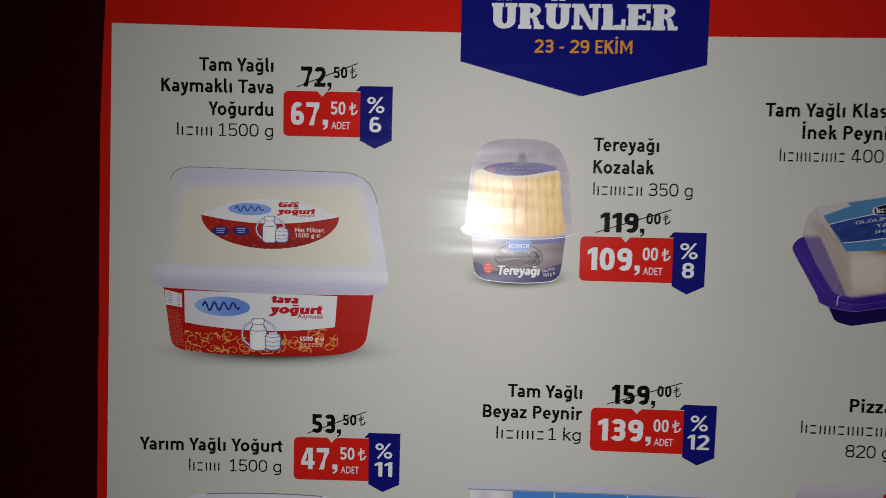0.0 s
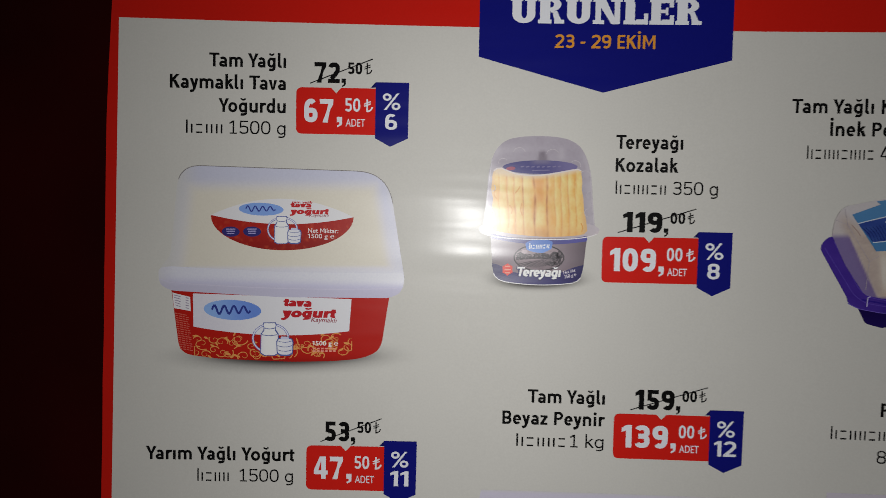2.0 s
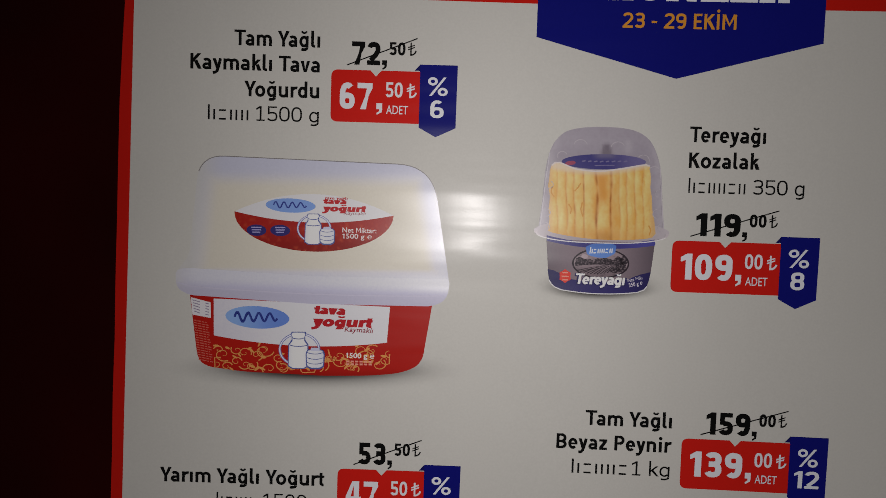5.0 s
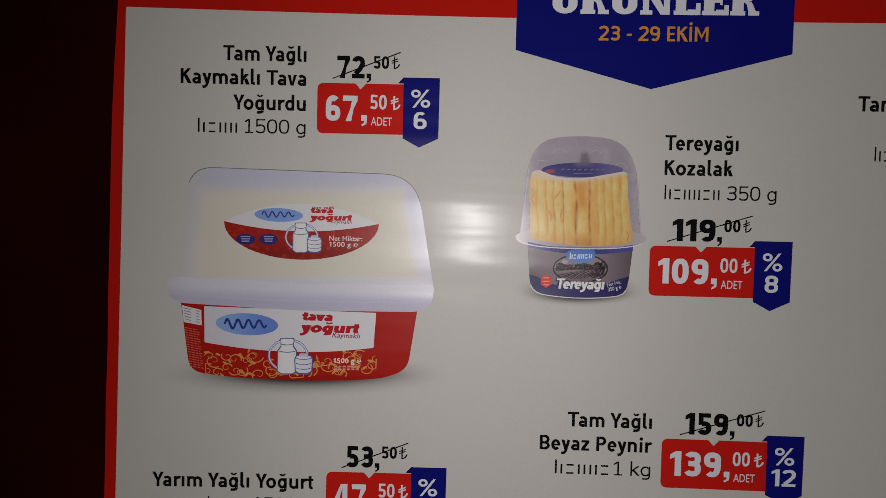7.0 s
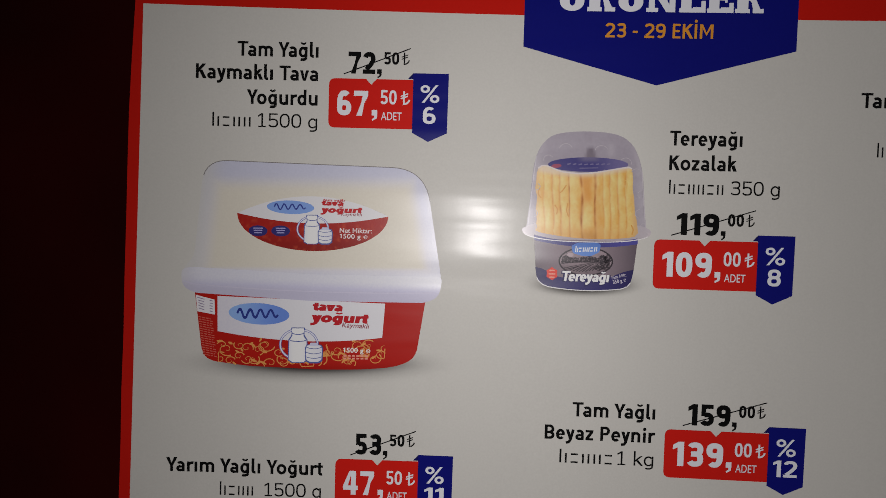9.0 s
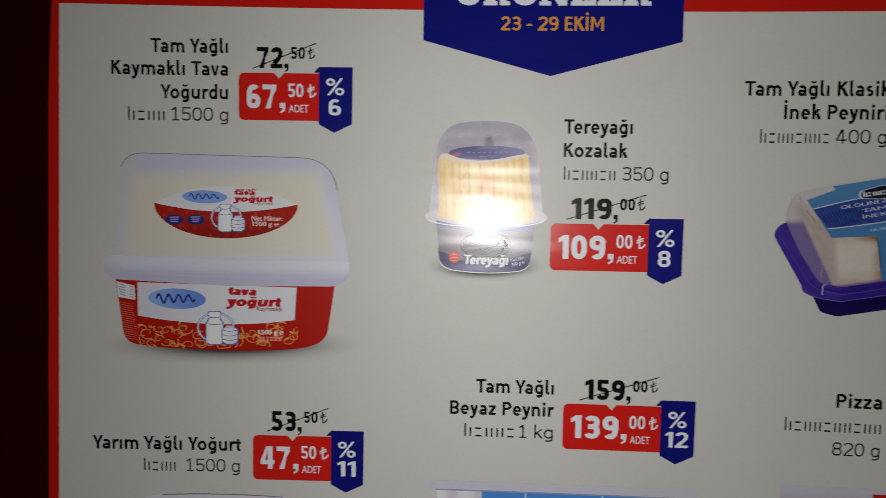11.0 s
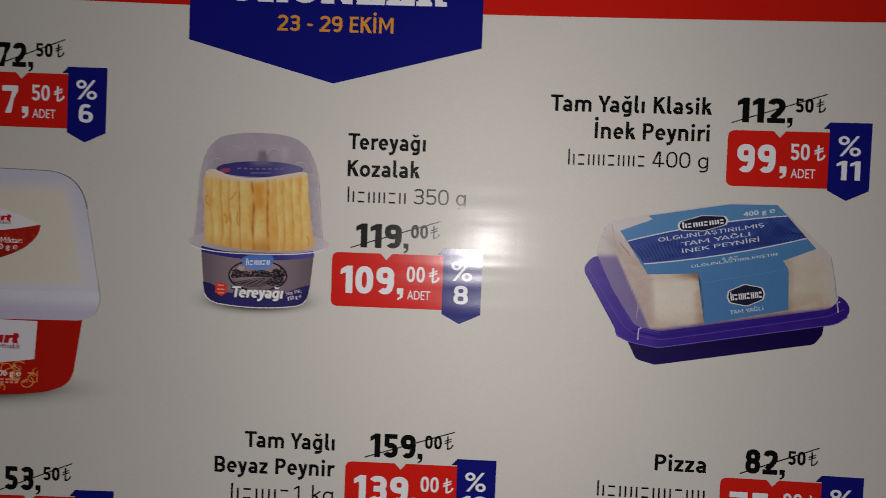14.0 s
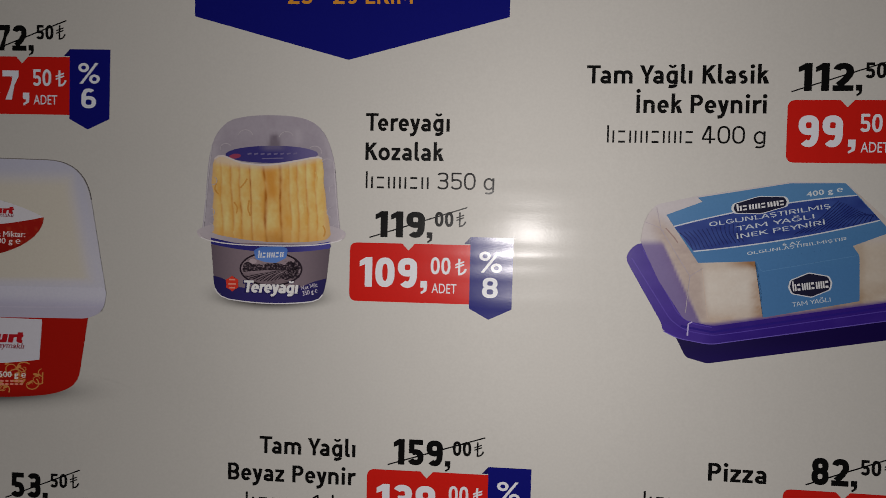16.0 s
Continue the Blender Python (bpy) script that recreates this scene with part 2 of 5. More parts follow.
def figure(c, t, w=0.60):
    """Shapes of one heavy condensed figure, 1 high, with strokes t thick, and its width."""
    m, r, mid = w / 2, (w - t) / 2, 0.52
    ring = lambda cx, cy, rx, ry: [ribbon(bowl(cx, cy, rx, ry, -2, 181), t), ribbon(bowl(cx, cy, rx, ry, 179, 361), t)]
    upper, lower = ((1 - t / 2 + mid) / 2, (1 - t / 2 - mid) / 2), ((mid + t / 2) / 2, (mid - t / 2) / 2)
    if c == "0":
        return ring(m, 0.5, r, (1 - t) / 2), w
    if c == "1":
        return [[(0.17, 0), (0.17 + t * 1.05, 0), (0.17 + t * 1.05, 1), (0.20, 1), (0.17, 0.98)], [(0.17, 0.98), (0.0, 0.86), (0.0, 0.86 - t * 0.85), (0.17, 0.97 - t)]], 0.17 + t * 1.05
    if c == "2":
        return [ribbon(bowl(m, upper[0] - 0.02, r, upper[1] + 0.02, 165, -20) + [(w * 0.62, 0.42), (t * 0.75, t * 0.9)], t), box(0, 0, w, t * 0.92)], w
    if c == "3":
        return [ribbon(bowl(m, upper[0], r * 0.95, upper[1], 155, -90), t), ribbon(bowl(m, lower[0], r, lower[1], 90, -155), t), box(w * 0.26, mid - t / 2, m, mid + t / 2)], w
    if c == "4":
        return [box(w * 0.56, 0, w * 0.56 + t, 1), box(0, 0.2, w * 0.56, 0.2 + t * 0.85), box(w * 0.56 + t, 0.2, w + 0.04, 0.2 + t * 0.85), [(0, 0.2 + t * 0.85), (t * 0.95, 0.2 + t * 0.85), (w * 0.56, 0.84), (w * 0.56, 1), (w * 0.44, 1)]], w + 0.04
    if c == "5":
        top = 0.63 - t / 2
        return [box(w * 0.10, 1 - t * 0.9, w * 0.95, 1), box(w * 0.10, 0.46, w * 0.10 + t * 0.9, 1 - t * 0.9), ribbon(bowl(m, (top + t / 2) / 2, r, (top - t / 2) / 2, 128, -155), t)], w
    if c in "69":
        shapes = ring(m, (0.62) / 2, r, (0.62 - t) / 2) + [ribbon(bowl(m, 0.5, r, (1 - t) / 2, 192, 52), t)]
        return ([[(w - x, 1 - y) for x, y in f] for f in shapes] if c == "9" else shapes), w
    if c == "7":
        return [box(0, 1 - t * 0.95, w, 1), [(w - t * 1.05, 1 - t * 0.95), (w, 1 - t * 0.95), (w * 0.74, 0.5), (w * 0.20 + t * 1.1, 0), (w * 0.20, 0), (w * 0.52, 0.5)]], w
    return ring(m, upper[0], r * 0.93, upper[1]) + ring(m, lower[0], r, lower[1]), w


def figures(text, p0, p1, z, cap, t):
    """A number in heavy figures from p0 to p1 on the baseline z, figure by figure."""
    drawn, pen = [], 0.0
    for c in text:
        own, wide = figure(c, t)
        drawn.append([[(x + pen, y) for x, y in f] for f in own])
        pen += wide + 0.10
    k = (p1 - p0) / (pen - 0.10)
    return [[[(p0 + x * k, z + y * cap) for x, y in f] for f in shapes] for shapes in drawn]


def number(name, text, p0, p1, z, cap, t, material, parent, layer):
    for shapes in figures(text, p0, p1, z, cap, t):
        part(name, shapes, material, parent, layer, step=0)


BASES = {"ğ": "g", "İ": "I", "ş": "s", "Ş": "S", "Ğ": "G"}


def letters(text, p0, p1, cap, fat=0.0, slant=0.0, up=-1, space=0.0):
    """Triangles of a line of text from p0 to p1 on its baseline; cap: height of its capitals; up: -1 where y runs down."""
    tris, pen = [], 0.0
    for c in text:
        base = BASES.get(c, c)
        faces, adv = glyph(base, fat)
        own = [[(x + pen, y) for x, y in f] for f in faces]
        mid = (min((x for f in own for x, _ in f), default=pen) + max((x for f in own for x, _ in f), default=pen)) / 2
        w = 0.05 + fat
        if c in "ğĞ":
            top = 0.53 if c == "ğ" else 0.76
            own += strip([(mid + 0.15 * math.cos(radians(a)), top + 0.11 + 0.12 * math.sin(radians(a))) for a in range(185, 360, 25)], w * 1.2)
        if c == "İ":
            own += [box(mid - w, 0.76, mid + w, 0.76 + 2 * w)]
        if c in "şŞ":
            own += [box(mid - w * 0.6, -0.11, mid + w * 0.6, -0.02), box(mid - w * 1.4, -0.20, mid + w * 0.8, -0.12)]
        tris += own
        pen += adv + space + fat * 0.9
    xs = [x for f in tris for x, _ in f]
    x0, wide = min(xs), max(xs) - min(xs)
    low, tall = -fat, 0.682 + 2 * fat
    d = Vector(p1) - Vector(p0)
    e = d.normalized()
    n = Vector((-e.y, e.x)) * (1 if up > 0 else -1)
    out = []
    for f in tris:
        pts = []
        for x, y in f:
            u, v = (x - x0) / wide * d.length, (y - low) / tall * cap
            p = Vector(p0) + e * (u + slant * v) + n * v
            pts.append((p.x, p.y))
        out.append(pts)
    return out


def laid(shapes, p0, p1, cap, slant=0.0, up=-1):
    """Shapes drawn 1 high are laid on the baseline from p0 to p1, stretched to fill it."""
    xs = [x for f in shapes for x, _ in f]
    x0, wide = min(xs), max(xs) - min(xs)
    d = Vector(p1) - Vector(p0)
    e = d.normalized()
    n = Vector((-e.y, e.x)) * (1 if up > 0 else -1)
    out = []
    for f in shapes:
        spots = [Vector(p0) + e * ((x - x0) / wide * d.length + slant * y * cap) + n * (y * cap) for x, y in f]
        out.append([(p.x, p.y) for p in spots])
    return out


def sans_letter(c, t):
    """Shapes of one letter of a humanist sans, capitals 1 high, stems t thick; its width and its bearings."""
    X, h, up = 0.715, t * 0.84, 1.07
    curve = lambda cx, cy, rx, ry, a0, a1, w=t: ribbon(ellipse(cx, cy, rx, ry, 0, 14, a0, a1), w)

    def arms(w, top):
        mid, right = top * 0.42, w - 0.02
        slope = (top - mid) / (right - t)
        back = right - 1.3 * t
        return [[(t, mid), (right, top), (back, top), (t, top - (back - t) * slope)], [(w + 0.02 - 1.3 * t, 0), (w + 0.02, 0), (t * 1.9 + 0.06, top * 0.60), (t + 0.03, top * 0.50)]]

    def round_left(w):
        return [curve(w / 2, X / 2, w / 2 - t / 2, X / 2 - h / 2, 40, 320)]

    if c == "T":
        return [box(0, 1 - h, 0.74, 1), box(0.37 - t / 2, 0, 0.37 + t / 2, 1 - h)], 0.74, 0.0, -0.07
    if c == "K":
        return [box(0, 0, t, 1)] + arms(0.70, 1), 0.70, 0.09, 0.0
    if c == "k":
        return [box(0, 0, t, up)] + arms(0.57, X), 0.57, 0.08, 0.0
    if c == "Y":
        m = 0.38
        left = [(0, 1), (1.2 * t, 1), (m, 0.58), (m + t / 2, 0.40), (m - t / 2, 0.40)]
        return [box(m - t / 2, 0, m + t / 2, 0.40), left, [(2 * m - x, y) for x, y in left]], 0.76, -0.02, -0.11
    if c == "y":
        w = 0.60
        tail = [(w - 0.55 * t, X), (w * 0.58, 0.10), (w * 0.48, -0.08), (w * 0.34, -0.18), (0.02, -0.215)]
        return [ribbon(tail, t), [(0, X), (1.12 * t, X), (w * 0.5 + 0.50 * t, 0.10), (w * 0.5 + 0.1 * t, 0.0), (w * 0.5 - 0.35 * t, 0.02)]], w, 0.0, 0.0
    if c == "v":
        w, m = 0.60, 0.30
        return [[(0, X), (1.1 * t, X), (m, 0.19), (w - 1.1 * t, X), (w, X), (m + 0.5 * t, 0), (m - 0.5 * t, 0)]], w, 0.0, 0.0
    if c == "z":
        w = 0.51
        return [box(0, X - h, w, X), box(0, 0, w, h), [(w - 1.3 * t, X - h), (w, X - h), (1.3 * t, h), (0, h)]], w, 0.04, 0.04
    if c == "a":
        w = 0.56
        return [box(w - t, 0, w, 0.46), curve(w / 2 - 0.01, 0.46, w / 2 - t / 2 + 0.01, X - 0.46 - h / 2, 142, 0), curve(w / 2 - 0.02, 0.21, w / 2 - t / 2 - 0.02, 0.21 - h / 2, 88, 318), box(w / 2 - 0.03, 0.42 - h, w - t, 0.42)], w, 0.05, 0.08
    if c in "gğ":
        w = 0.60
        own = [box(w - t, -0.03, w, X)] + round_left(w) + [curve(w / 2 - 0.02, -0.04, w / 2 - t / 2 + 0.02, 0.20 - h / 2, 0, -128)]
        if c == "ğ":
            own += [curve(w / 2 + 0.02, 1.04, 0.15, 0.13, 188, 352, 0.05 + t * 0.38)]
        return own, w, 0.05, 0.08
    if c == "d":
        w = 0.61
        return [box(w - t, 0, w, up)] + round_left(w), w, 0.05, 0.08
    if c == "o":
        w = 0.66
        return [curve(w / 2, X / 2, w / 2 - t / 2, X / 2 - h / 2, -2, 181), curve(w / 2, X / 2, w / 2 - t / 2, X / 2 - h / 2, 179, 362)], w, 0.05, 0.05
    if c == "e":
        w = 0.60
        return [curve(w / 2, X / 2, w / 2 - t / 2, X / 2 - h / 2, 0, 180), curve(w / 2, X / 2, w / 2 - t / 2, X / 2 - h / 2, 178, 316), box(t * 0.6, X / 2 - h * 0.42, w - t * 0.05, X / 2 + h * 0.36)], w, 0.05, 0.05
    if c == "u":
        w = 0.61
        return [box(w - t, 0, w, X), box(0, 0.24, t, X), curve(w / 2, 0.24, w / 2 - t / 2, 0.24 - h / 2, 180, 340)], w, 0.08, 0.08
    if c in "nm":
        w, own, a = 0.60, [box(0, 0, t, X)], 0.0
        for _ in range(1 if c == "n" else 2):
            own += [box(a + w - t, 0, a + w, 0.46), curve(a + w / 2, 0.46, w / 2 - t / 2, X - 0.46 - h / 2, 172, 0)]
            a += w - t - (0.03 if c == "m" else 0)
        return own, (0.60 if c == "n" else a + t), 0.08, 0.08
    if c == "r":
        return [box(0, 0, t, X), curve(0.37, 0.40, 0.37 - t / 2, X - 0.40 - h / 2, 175, 76)], 0.42, 0.08, 0.0
    if c == "l":
        return [box(0, 0.16, t, up), curve(t / 2 + 0.15, 0.17, 0.15, 0.17 - h / 2, 180, 282)], t + 0.12, 0.08, 0.01
    if c in "ıi":
        dot = [ellipse(t / 2, 0.93, t * 0.62, t * 0.62, 0, 12)] if c == "i" else []
        return [box(0, 0, t, X)] + dot, t, 0.09, 0.09
    if c in "İI":
        dot = [ellipse(t / 2, 1.20, t * 0.62, t * 0.62, 0, 12)] if c == "İ" else []
        return [box(0, 0, t, 1)] + dot, t, 0.10, 0.10
    if c == "s":
        w, mid = 0.48, 0.37
        r = w / 2 - t / 2
        return [ribbon(ellipse(w / 2, (X - h / 2 + mid) / 2, r, (X - h / 2 - mid) / 2, 0, 12, 45, 250) + ellipse(w / 2, (mid + h / 2) / 2, r, (mid - h / 2) / 2, 0, 12, 70, -140), t * 0.95)], w, 0.05, 0.05
    if c == "t":
        return [box(0.09, 0.18, 0.09 + t, 0.90), box(0, X - h, 0.40, X), curve(0.09 + t / 2 + 0.14, 0.19, 0.14, 0.19 - h / 2, 180, 285)], 0.40, 0.01, 0.02
    if c in "BPRD":
        w, low = 0.64, (0.48 if c != "D" else h / 2)
        w = 0.72 if c == "D" else w
        mid = (1 - h / 2 + low) / 2
        ry = (1 - h / 2 - low) / 2
        own = [box(0, 0, t, 1), box(t, 1 - h, w * 0.5, 1), box(t, low - h / 2, w * 0.5, low + h / 2), curve(w * 0.5, mid, w * 0.5 - t / 2, ry, 90, -90)]
        if c == "B":
            own += [box(t, 0, w * 0.5, h), curve(w * 0.5, (low + h / 2) / 2, w * 0.54 - t / 2, (low - h / 2) / 2, 90, -90)]
        if c == "R":
            own += [[(w - 1.2 * t, 0), (w + 0.04, 0), (w * 0.62, low), (w * 0.34, low)]]
        return own, w + (0.03 if c == "B" else 0), 0.09, 0.04
    if c in "EL":
        bars = [(0, h, 0.54)] + ([(0.5 - h / 2, 0.5 + h / 2, 0.48), (1 - h, 1, 0.53)] if c == "E" else [])
        return [box(0, 0, t, 1)] + [box(t, a, w, b) for a, b, w in bars], 0.54, 0.09, 0.04
    if c == "M":
        w = 0.90
        left = [(t * 0.2, 1), (t * 1.1, 1), (w / 2, 0.42), (w / 2, 0.18)]
        return [box(0, 0, t, 1), box(w - t, 0, w, 1), left, [(w - x, y) for x, y in left]], w, 0.09, 0.09
    if c == "N":
        w = 0.72
        return [box(0, 0, t, 1), box(w - t, 0, w, 1), [(t * 0.3, 1), (t * 1.3, 1), (w - t * 0.3, 0), (w - t * 1.3, 0)]], w, 0.09, 0.09
    if c == "A":
        w, m = 0.74, 0.37
        return [[(0, 0), (1.1 * t, 0), (m, 1 - 1.2 * t), (w - 1.1 * t, 0), (w, 0), (m + 0.55 * t, 1), (m - 0.55 * t, 1)], box(0.16, 0.25, w - 0.16, 0.25 + h)], w, 0.0, 0.0
    if c in "GĞOUSŞ":
        w = 0.76 if c not in "SŞ" else 0.6
        rx, ry = w / 2 - t / 2, 0.5 - h / 2
        if c == "O":
            own = [curve(w / 2, 0.5, rx, ry, -2, 181), curve(w / 2, 0.5, rx, ry, 179, 362)]
        elif c == "U":
            own = [box(0, 0.3, t, 1), box(w - t, 0.3, w, 1), curve(w / 2, 0.3, rx, 0.3 - h / 2, 180, 360)]
        elif c in "SŞ":
            own = [ribbon(ellipse(w / 2, 0.75 - h / 4, rx, 0.25 - h / 4, 0, 12, 40, 250) + ellipse(w / 2, 0.25 + h / 4, rx, 0.25 - h / 4, 0, 12, 70, -140), t)]
            own += [box(w / 2 - t * 0.4, -0.2, w / 2 + t * 0.4, -0.02)] if c == "Ş" else []
        else:
            own = [curve(w / 2, 0.5, rx, ry, 45, 330), box(w - t, 0.16, w, 0.5), box(w * 0.55, 0.5 - h, w - t, 0.5)]
            own += [curve(w / 2, 1.28, 0.17, 0.12, 188, 352, t)] if c == "Ğ" else []
        return own, w, 0.05, 0.05
    if c == "-":
        return [box(0, 0.34, 0.34, 0.34 + h)], 0.34, 0.06, 0.06
    if c == "1":
        return [box(0.24, h, 0.24 + t, 1), [(0.24, 1), (0.24, 1 - 1.3 * t), (0.04, 0.80 - t * 0.6), (0.0, 0.80 + t * 0.2)], box(0.04, 0, 0.44 + t, h)], 0.46 + t, 0.08, 0.06
    own, w = figure(c, t, 0.66)
    return own, w, 0.05, 0.05


def sans_letters(text, p0, p1, cap, t, slant=0.0, up=-1, tight=0.0):
    """A line of text in the humanist sans from p0 to p1, letter by letter."""
    drawn, owner, pen = [], [], 0.0
    for k, c in enumerate(text):
        if c == " ":
            pen += 0.34
            continue
        own, wide, before, after = sans_letter(c, t)
        pen += before
        drawn += [[(x + pen, y) for x, y in f] for f in own]
        owner += [k] * len(own)
        pen += wide + after - tight
    placed = laid(drawn, p0, p1, cap, slant, up)
    return [[f for f, o in zip(placed, owner) if o == k] for k in sorted(set(owner))]


def sans(text, p0, p1, cap, t, slant=0.0, up=-1, tight=0.0):
    """The same line as one set of shapes, for lettering too small to pick apart."""
    return [f for shapes in sans_letters(text, p0, p1, cap, t, slant, up, tight) for f in shapes]


def name_bars(count, p0, p1, cap, t, slant=0.0, up=-1, low=0.70):
    """A row of plain bars, two to a letter, that stands for a maker's name."""
    drawn = []
    for i in range(count):
        a, top = i * 0.70, (1.0 if i == 0 else low)
        if i % 3 == 1:
            drawn += [box(a, 0, a + 0.44, t), box(a, low - t, a + 0.44, low)]
        else:
            drawn += [box(a, 0, a + t, top), box(a + 0.34, 0, a + 0.34 + t, low)]
    return laid(drawn, p0, p1, cap, slant, up)


# colours of the pictures
def tone(r, g, b, gain=1.2):
    def lin(c):
        c /= 255
        return c / 12.92 if c <= 0.04045 else ((c + 0.055) / 1.055) ** 2.4
    return tuple(min(0.88, lin(c) * gain) for c in (r, g, b))


def mixed(a, b, t):
    t = max(0.0, min(1.0, t))
    return tuple(p + (q - p) * t for p, q in zip(a, b))


def ease(t):
    t = max(0.0, min(1.0, t))
    return t * t * (3 - 2 * t)


def plain(c):
    return lambda x, y: c


def shadow(cx, cy, rx, ry, strength):
    """A soft printed ground shadow that fades into the field."""
    dark = (0.05, 0.045, 0.045)
    return lambda x, y: mixed(FIELD, dark, 1.15 * strength * ease(1 - math.hypot((x - cx) / rx, (y - cy) / ry)))


def contact_tone(cx, cy, rx, ry, ox, oy, orx, ory):
    """The darkest core of a printed ground shadow, laid on the soft one."""
    around = shadow(ox, oy, orx, ory, 1.0)
    return lambda x, y: mixed(around(x, y), (0.012, 0.008, 0.006), 1.25 * ease(1 - math.hypot((x - cx) / rx, (y - cy) / ry)))


# ---------------------------------------------------------------- the printed sheet: frame and banner
LEAN = 0.0185


def left_edge(z):
    low, high = min(z, 100.0), min(max(z, 100.0), 215.0)
    return -367.6 - 0.0177 * (100 - low) + 0.054 * (high - 100) + 0.018 * max(z - 215, 0)


def right_edge(z):
    return 366.0 + LEAN * (170 - z)


def sheet(parent):
    """The bowed paper itself, with a front, a back and thin edges."""
    cols, rows, top = 74, 26, 330.0
    front, back = [], []
    for j in range(rows + 1):
        z = BASE_Z + (top - BASE_Z) * j / rows
        for i in range(cols + 1):
            x = left_edge(z) + (right_edge(z) - left_edge(z)) * i / cols
            x += 0.5 * noise.noise((z / 45, 3, 0)) if i == 0 else 0
            front.append(bent(x, z, 0))
            back.append(bent(x, z, -3))
    n, w = len(front), cols + 1
    faces, spare = [], []
    for j in range(rows):
        for i in range(cols):
            a = j * w + i
            faces.append((a, a + 1, a + w + 1, a + w))
            spare.append((n + a, n + a + w, n + a + w + 1, n + a + 1))
    rim = [j * w for j in range(rows, 0, -1)] + list(range(cols)) + [j * w + cols for j in range(rows)] + [rows * w + i for i in range(cols, 0, -1)]
    edge = [(rim[k], n + rim[k], n + rim[(k + 1) % len(rim)], rim[(k + 1) % len(rim)]) for k in range(len(rim))]
    me = bpy.data.meshes.new("sheet")
    me.from_pydata(front + back, [], faces + spare + edge)
    me.materials.append(RED_INK)
    me.materials.append(BACK_STOCK)
    for k, p in enumerate(me.polygons):
        p.material_index = 0 if k < len(faces) else 1
    ob = new("sheet", me)
    ob.parent = parent
    return tagged(ob, "red-printed glossy paper sheet")


sheet(poster)
inner = lambda z: -358.3 - LEAN * (167 - z)
part("field", [[(inner(166.6), 166.6), (inner(-690), -690), (right_edge(-690) - 7, -690), (359, 163.2), (120, 163.6), (-92, 164.6)]], FIELD_INK, poster, 1, label="warm light grey printed field")

banner = part("banner", [[(-92, 330 - 6), (-92, 143), (0.5, 118), (93.5, 142.5), (94, 330 - 6)]], BLUE_INK, poster, 2, label="navy blue pointed banner at the top")


